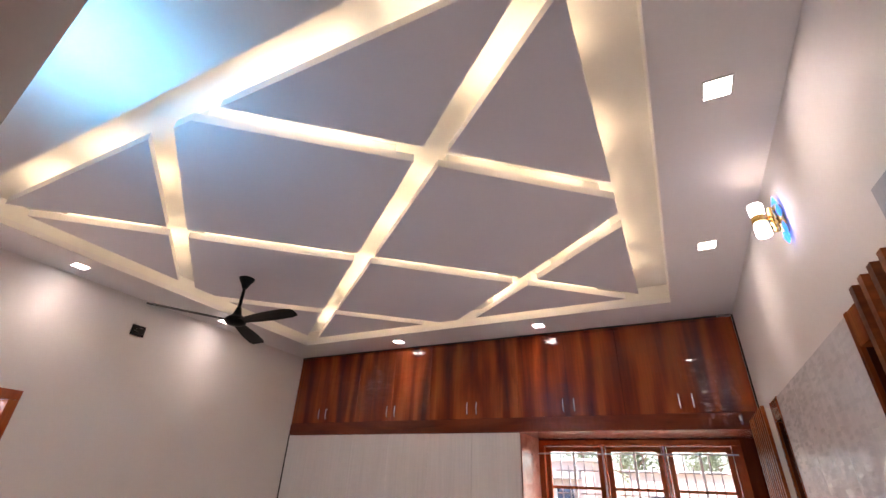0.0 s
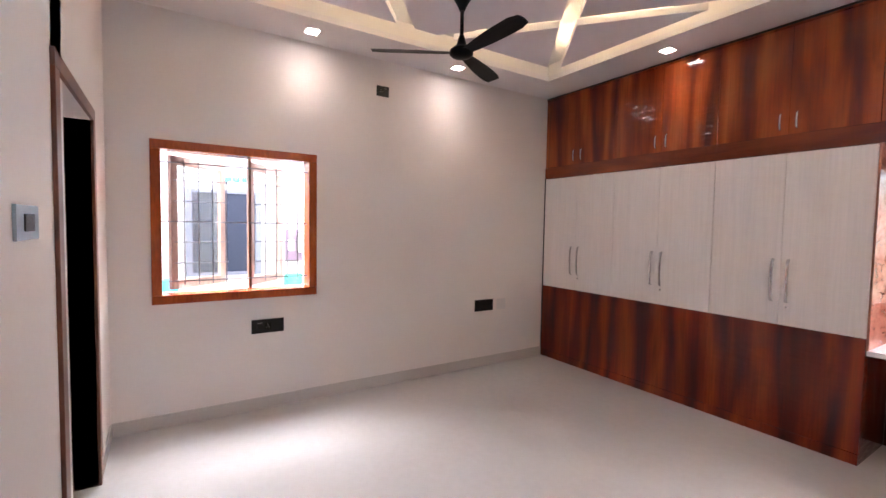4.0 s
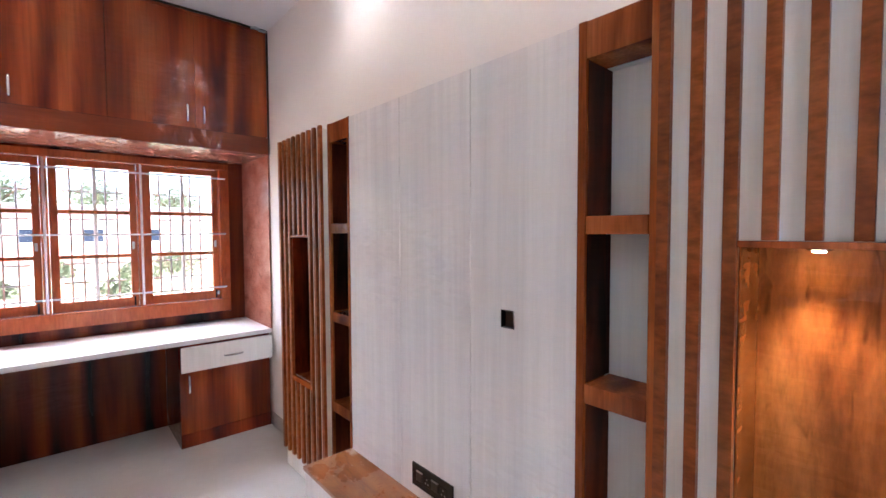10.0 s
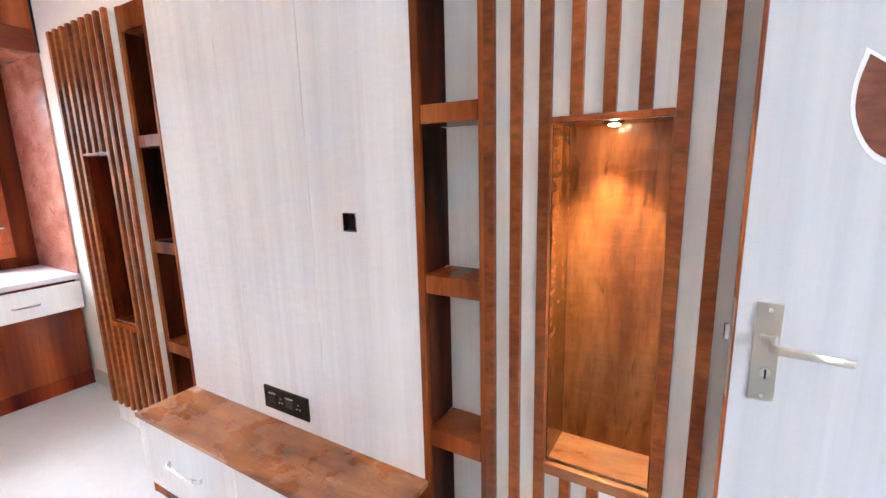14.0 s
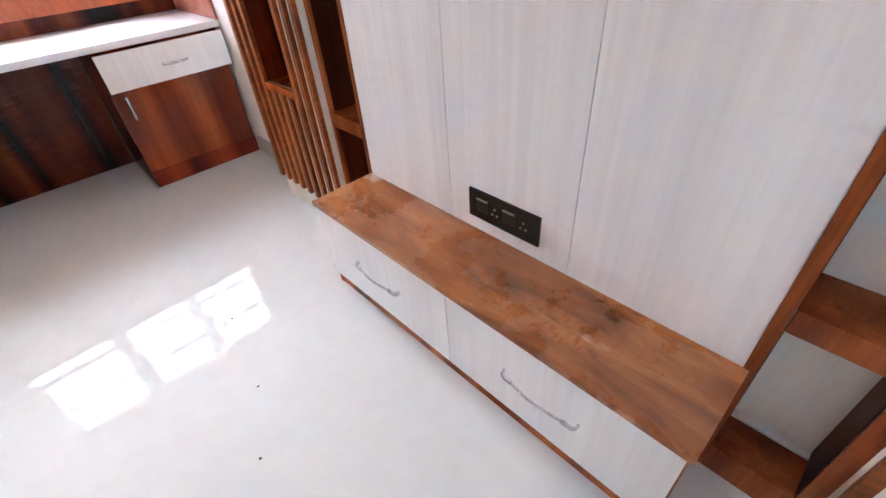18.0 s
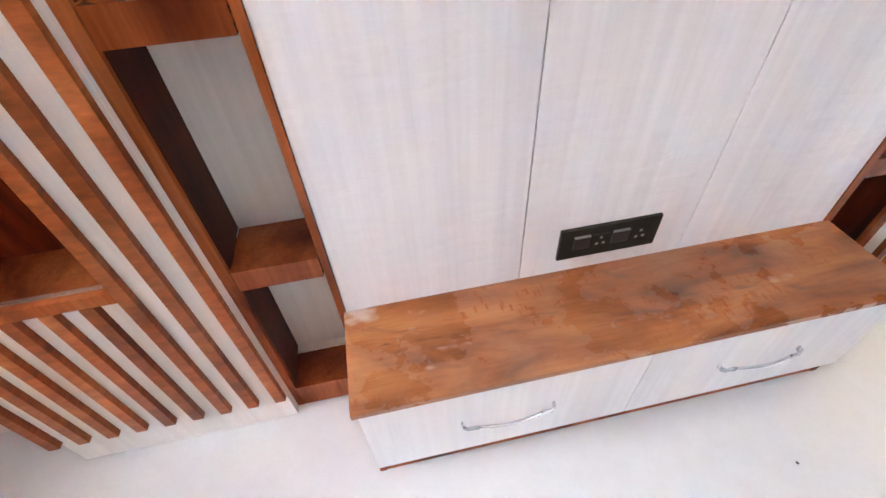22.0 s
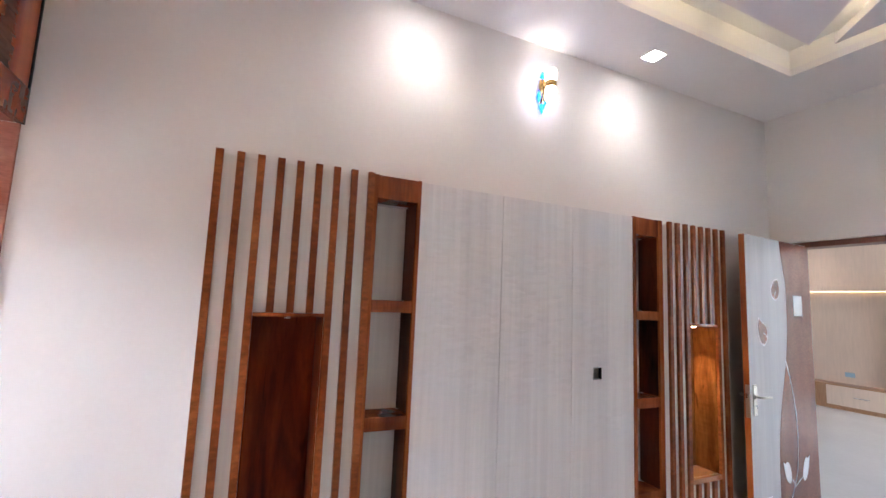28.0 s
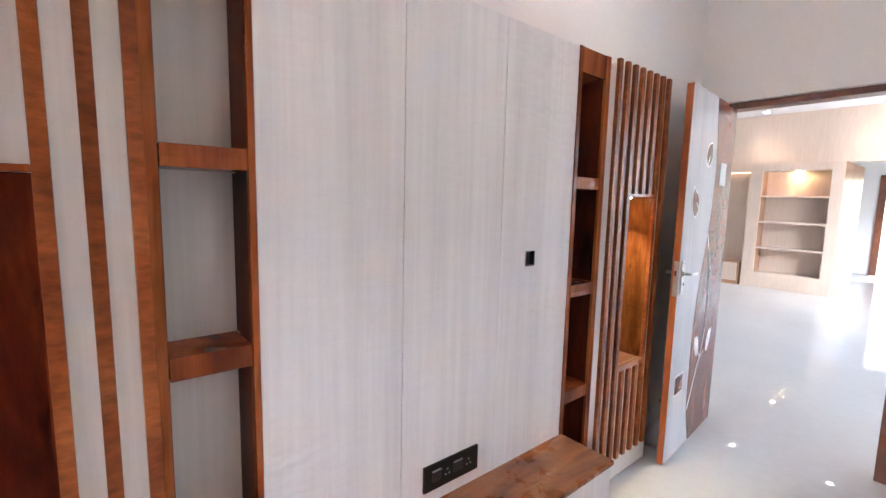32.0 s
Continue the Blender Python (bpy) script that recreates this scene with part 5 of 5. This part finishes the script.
part("ledge", cuboid(2.08, 4.2, HY + 0.001, HY + 0.10, 2.07, 2.16, 0.002), mat_hall, lg)
part("light_strip", cuboid(2.12, 4.15, HY + 0.02, HY + 0.04, 2.062, 2.0695), mat_hallstrip, lg, "warm light strip")
for x_ in (2.90,):
    p = thing("socket_plate", (x_, HY, 0.52), "socket plate under blue film on the hall wall", "switch plate", "hall socket plates")
    part("plate", cuboid(x_ - 0.07, x_ + 0.07, HY + 0.0005, HY + 0.01, 0.54, 0.62, 0.002), mat_film, p)
fr = thing("door_frame_3", (-0.25, -9.4, 0), "dark door frame at the end of the passage", "door frame", "", "structure")
part("jamb", cuboid(0.66, 0.78, -9.42, -9.36, 0, 2.1), mat_doorwood, fr)
part("jamb", cuboid(-0.43, -0.35, -9.42, -9.36, 0, 2.1), mat_doorwood, fr)
part("head", cuboid(-0.43, 0.78, -9.42, -9.36, 2.1005, 2.17), mat_doorwood, fr)
HALL_DOWN = [(0.47, -5.36), (1.88, -5.36), (3.30, -5.36)]
firsth = thing("downlight", (*HALL_DOWN[0], 3.08), "small round hall downlight, switched on", "downlight", "downlights in the hall")
x, y = HALL_DOWN[0]
part("frame", lathe([(0.055, 0.0), (0.055, -0.004), (0.045, -0.005)], (x, y, 3.08), 20), mat_swhite, firsth)
part("diffuser", lathe([(0.044, -0.0052), (0.040, -0.007)], (x, y, 3.08), 20), mat_lamp, firsth)
for x, y in HALL_DOWN[1:]:
    copy_thing(firsth, Matrix.Translation((x, y, 3.08)))
for x, y in HALL_DOWN:
    lamp("hall_beam", "SPOT", look((x, y, 3.05), (x, y, 0)), 3.0, (1.0, 0.86, 0.68), spot=110, radius=0.03)

# ---- outside ----
m, nt, b = material("yard_ground", 0.9)
mat_ground = m
vec = coords(nt, (1, 1, 1), False)
soil = ramp(nt, noise_of(nt, vec, 3.0, 5, 0.65), [(0.3, (0.42, 0.32, 0.22)), (0.7, (0.62, 0.54, 0.44))])
weeds = ramp(nt, noise_of(nt, vec, 0.35, 4, 0.6), [(0.45, (0, 0, 0)), (0.58, (0.85, 0.85, 0.85))])
nt.links.new(mixed(nt, weeds, soil, (0.26, 0.30, 0.13)), b.inputs["Base Color"])
bump(nt, b, noise_of(nt, vec, 6.0, 4), 0.4, 0.05)
mat_render = plain("house_plaster", (0.50, 0.52, 0.56), 0.8, vary=0.08)
mat_pink = plain("pink_plaster", (0.62, 0.50, 0.48), 0.8, vary=0.1)
mat_bluegrey = plain("blue_grey_door", (0.026, 0.036, 0.060), 0.6, spec=0.1, vary=0.1)
mat_bluegrey2 = plain("grey_blue_frame", (0.12, 0.145, 0.21), 0.6, vary=0.1)
mat_green = plain("green_plastic_sheet", (0.03, 0.42, 0.30), 0.5, vary=0.1)
# Brick and concrete below are lightened; distant haze is put into their colours.
mat_brick = plain("haze_pale_brick", (0.48, 0.33, 0.27), 0.9, vary=0.25, scale=6)
mat_slate = plain("grey_concrete", (0.26, 0.27, 0.30), 0.7, vary=0.2)
mat_trunk = plain("tree_bark", (0.16, 0.11, 0.07), 0.9, vary=0.3)
# Leaf green lightened: the veil of glare over the field is painted in.
mat_leafs = plain("glare_pale_leaf", (0.27, 0.32, 0.20), 0.6, vary=0.4, scale=20)
tagged(new("ground", mesh_of("ground", slab("z", -0.5, -0.30, -300, 300, -300, 300, [(-4.6, 0.9, 0.5, 6.1)]), mat_ground)), "dusty yard ground round the house", "ground", "", "structure")


def house(name, x0, x1, y0, y1, h, mat, label, face, holes, eave=0.4):
    """A plain neighbouring house with its roof slab and windows on the side that is seen."""
    hs = thing(name, ((x0 + x1) / 2, (y0 + y1) / 2, -0.3), label, "house")
    part("wall", cuboid(x0, x1, y0, y1, -0.3, h), mat, hs)
    part("roof", cuboid(x0 - eave, x1 + eave, y0 - eave, y1 + eave, h + 0.0005, h + 0.15), mat_render, hs)
    for a, c, lo, hi in holes:
        if face == "x":
            wd = part("window", slab("x", x1 + 0.0005, x1 + 0.05, a - 0.06, c + 0.06, lo - 0.035, hi + 0.035, [(a, c, lo, hi)]), mat_bluegrey2, hs, "grey-blue window frame")
            part("pane", cuboid(x1 + 0.001, x1 + 0.02, a, c, lo, hi), mat_bluegrey, wd)
        else:
            wd = part("window", slab("y", y0 - 0.06, y0 - 0.0005, a - 0.06, c + 0.06, lo - 0.06, hi + 0.06, [(a, c, lo, hi)]), mat_render, hs)
            part("pane", cuboid(a, c, y0 - 0.02, y0 - 0.001, lo, hi), mat_bluegrey, wd)
    return hs


house("neighbour_house", -14, -6.0, -4, 9, 2.95, mat_render, "white plastered neighbouring house with a dark blue-grey window", "x", [(1.46, 2.10, 0.975, 1.862), (4.6, 5.3, 0.95, 1.85)], 0.10)
far = house("far_house", -15.0, -5.2, 33, 40, 3.5, mat_pink, "pale pink plastered house across the field with a dark sunshade", "y", [(-13.5, -12.3, 0.8, 2.0), (-10.8, -9.6, 0.8, 2.0), (-7.6, -6.6, 0.9, 1.9)])
house("far_house", -3.6, 7.5, 38, 46, 3.1, mat_pink, "pale pink plastered house across the field with small windows", "y", [(-2.4, -1.4, 0.9, 1.7), (0.6, 1.6, 0.9, 1.7), (3.6, 4.8, 0.9, 1.7)])
part("sunshade", cuboid(-14.2, -6.0, 32.2, 32.999, 2.45, 2.95, 0.01), mat_slate, far, "dark grey concrete sunshade")
tank = thing("water_tank", (-6.6, 31.0, -0.3), "dark blue plastic water tank on a stand in the field", "water tank")
part("stand", cuboid(-7.2, -6.0, 30.5, 31.6, -0.3, 0.9, 0.02), mat_render, tank)
part("body", lathe([(0.42, 0.0), (0.45, 0.1), (0.45, 0.75), (0.36, 0.95), (0.16, 1.0)], (-6.6, 31.0, 0.9), 20), mat_bluegrey, tank)
fence = thing("compound_wall", (-4.0, 27.0, -0.3), "low brick compound wall across the field, haze put into its colour", "wall")
for k in range(8):
    part("wall_bay", cuboid(-16 + 3.4 * k, -12.75 + 3.4 * k, 27.0, 27.15, -0.3, 0.42 + 0.05 * (k % 3), 0.01), mat_brick, fence)
    part("pier", cuboid(-12.74 + 3.4 * k, -12.61 + 3.4 * k, 26.93, 27.22, -0.3, 0.66, 0.01), mat_brick, fence)


def bush(x, y, size, seed):
    """A low loose bush: a fan of thin stems and a cloud of small leaves."""
    rnd = random.Random(seed)
    one = thing("bush", (x, y, -0.3), "low green bush in the dry field", "bush", "bushes in the field")
    stems = bmesh.new()
    for k in range(7):
        a, out = rnd.uniform(0, 6.28), rnd.uniform(0.2, 0.6) * size
        sweep([(x, y, -0.3), (x + math.cos(a) * out * 0.4, y + math.sin(a) * out * 0.4, -0.3 + size * 0.45), (x + math.cos(a) * out, y + math.sin(a) * out, -0.3 + size * rnd.uniform(0.6, 0.9))], 0.03, 0.03, (1, 0, 0), 5, stems)
    part("stems", stems, mat_trunk, one)
    verts, faces = [], []
    for k in range(500):
        a, u = rnd.uniform(0, 6.28), rnd.uniform(0, 1) ** 0.5
        p = Vector((x + math.cos(a) * size * u * (0.6 + 0.3 * math.sin(a * 3 + seed)), y + math.sin(a) * size * u * 0.7, -0.25 + size * rnd.uniform(0.05, 1.0) * (1.1 - 0.6 * u)))
        d = Vector((rnd.uniform(-1, 1), rnd.uniform(-1, 1), rnd.uniform(-1, 1))).normalized()
        e = d.cross(Vector((0.3, 0.5, 0.8))).normalized()
        w = rnd.uniform(0.05, 0.11)
        n = len(verts)
        verts += [tuple(p - d * w), tuple(p + e * w * 0.5), tuple(p + d * w), tuple(p - e * w * 0.5)]
        faces.append((n, n + 1, n + 2, n + 3))
    data = bpy.data.meshes.new("leaves")
    data.from_pydata(verts, [], faces)
    data.materials.append(mat_leafs)
    ob = new("leaves", data)
    ob.parent, ob.matrix_parent_inverse = one, Matrix.Translation((-x, -y, 0.3))


for k, (x_, y_, size) in enumerate(((1.4, 20.5, 0.9), (2.9, 23.0, 1.2), (-0.6, 24.5, 0.7), (-3.4, 22.0, 0.6), (0.5, 17.0, 0.5), (-5.8, 24.0, 0.8), (-1.9, 18.5, 0.45), (3.6, 25.5, 1.3), (-8.0, 21.0, 0.6))):
    bush(x_, y_, size, 40 + k)
mat_purple = plain("purple_grey_plaster", (0.20, 0.15, 0.22), 0.7, vary=0.1)
mat_cyan = plain("cyan_plastic", (0.02, 0.42, 0.62), 0.4, vary=0.1)
meter = thing("meter_box", (-5.95, 2.6, 1.08), "white meter boxes on a purple-grey board outside", "meter box")
part("board", cuboid(-5.9995, -5.96, 2.44, 2.90, 1.08, 1.46, 0.004), mat_purple, meter)
part("box", cuboid(-5.9595, -5.86, 2.57, 2.82, 1.19, 1.42, 0.01), mat_swhite, meter)
part("box", cuboid(-5.9595, -5.88, 2.465, 2.53, 1.21, 1.34, 0.006), mat_swhite, meter)
tub = thing("cyan_barrel", (-5.75, 1.24, -0.3), "cyan plastic barrel standing in the yard", "barrel")
part("body", lathe([(0.08, 0.0), (0.085, 0.3), (0.085, 0.95), (0.08, 1.22), (0.05, 1.25)], (-5.75, 1.24, -0.3), 20), mat_cyan, tub)
sheet = thing("green_barrel", (-5.75, 2.50, -0.3), "green plastic water barrel standing in the yard", "barrel")
part("body", lathe([(0.12, 0.0), (0.13, 0.3), (0.13, 1.0), (0.125, 1.22), (0.115, 1.24)], (-5.75, 2.50, -0.3), 20), mat_green, sheet)
line = thing("clothes_line", (-5.99, 1.9, 2.04), "thin line with cyan rags hung across the neighbouring wall", "clothes line")
part("cord", sweep([(-5.96, 1.2, 2.07), (-5.96, 1.9, 2.045), (-5.96, 2.9, 2.075)], 0.006, 0.006, (0, 0, 1), 6), mat_graph, line)
for y_, w_ in ((1.80, 0.05), (1.90, 0.035), (2.02, 0.06)):
    part("rag", sweep([(-5.96, y_ - w_, 2.03), (-5.955, y_, 2.015), (-5.962, y_ + w_, 2.028)], 0.05, 0.012, (0, 0, 1), 8), mat_cyan, line, "small cyan rag")


def tree(x, y, height, spread, seed):
    rnd = random.Random(seed)
    t = thing("tree", (x, y, -0.3), "leafy green tree beyond the yard", "tree", "trees beyond the yard")
    bm = sweep([(x, y, -0.3), (x + 0.1, y, height * 0.25), (x - 0.05, y + 0.1, height * 0.5), (x, y, height * 0.75)], 0.28, 0.26, (1, 0, 0), 8)
    for k in range(6):
        a = rnd.uniform(0, 6.28)
        z = height * rnd.uniform(0.35, 0.6)
        sweep([(x, y, z), (x + math.cos(a) * spread * 0.4, y + math.sin(a) * spread * 0.4, z + 0.5), (x + math.cos(a) * spread * 0.8, y + math.sin(a) * spread * 0.8, z + 1.1)], 0.10, 0.09, (0, 0, 1), 6, bm)
    part("trunk", bm, mat_trunk, t)
    verts, faces = [], []
    for k in range(2600):
        a, u = rnd.uniform(0, 6.28), rnd.uniform(0, 1) ** 0.5
        lump = 0.7 + 0.3 * math.sin(a * 3 + seed) + 0.2 * math.sin(a * 7)
        p = Vector((x + math.cos(a) * spread * u * lump, y + math.sin(a) * spread * u * lump, height * 0.62 + rnd.gauss(0, 0.17) * height * (1.2 - u * 0.6)))
        d = Vector((rnd.uniform(-1, 1), rnd.uniform(-1, 1), rnd.uniform(-1, 1))).normalized()
        e = d.cross(Vector((0.3, 0.5, 0.8))).normalized()
        s = rnd.uniform(0.09, 0.2)
        n = len(verts)
        verts += [tuple(p - d * s), tuple(p + e * s * 0.45), tuple(p + d * s), tuple(p - e * s * 0.45)]
        faces.append((n, n + 1, n + 2, n + 3))
    data = bpy.data.meshes.new("crown")
    data.from_pydata(verts, [], faces)
    data.materials.append(mat_leafs)
    ob = new("crown", data)
    ob.parent, ob.matrix_parent_inverse = t, Matrix.Translation((-x, -y, 0.3))
    return t


tree(-16.0, 50.0, 7.6, 3.4, 1)
tree(-9.5, 54.0, 6.8, 3.0, 4)
tree(-4.2, 52.0, 7.4, 3.2, 2)
tree(2.5, 58.0, 7.8, 3.4, 3)
tree(8.5, 55.0, 6.9, 3.0, 5)
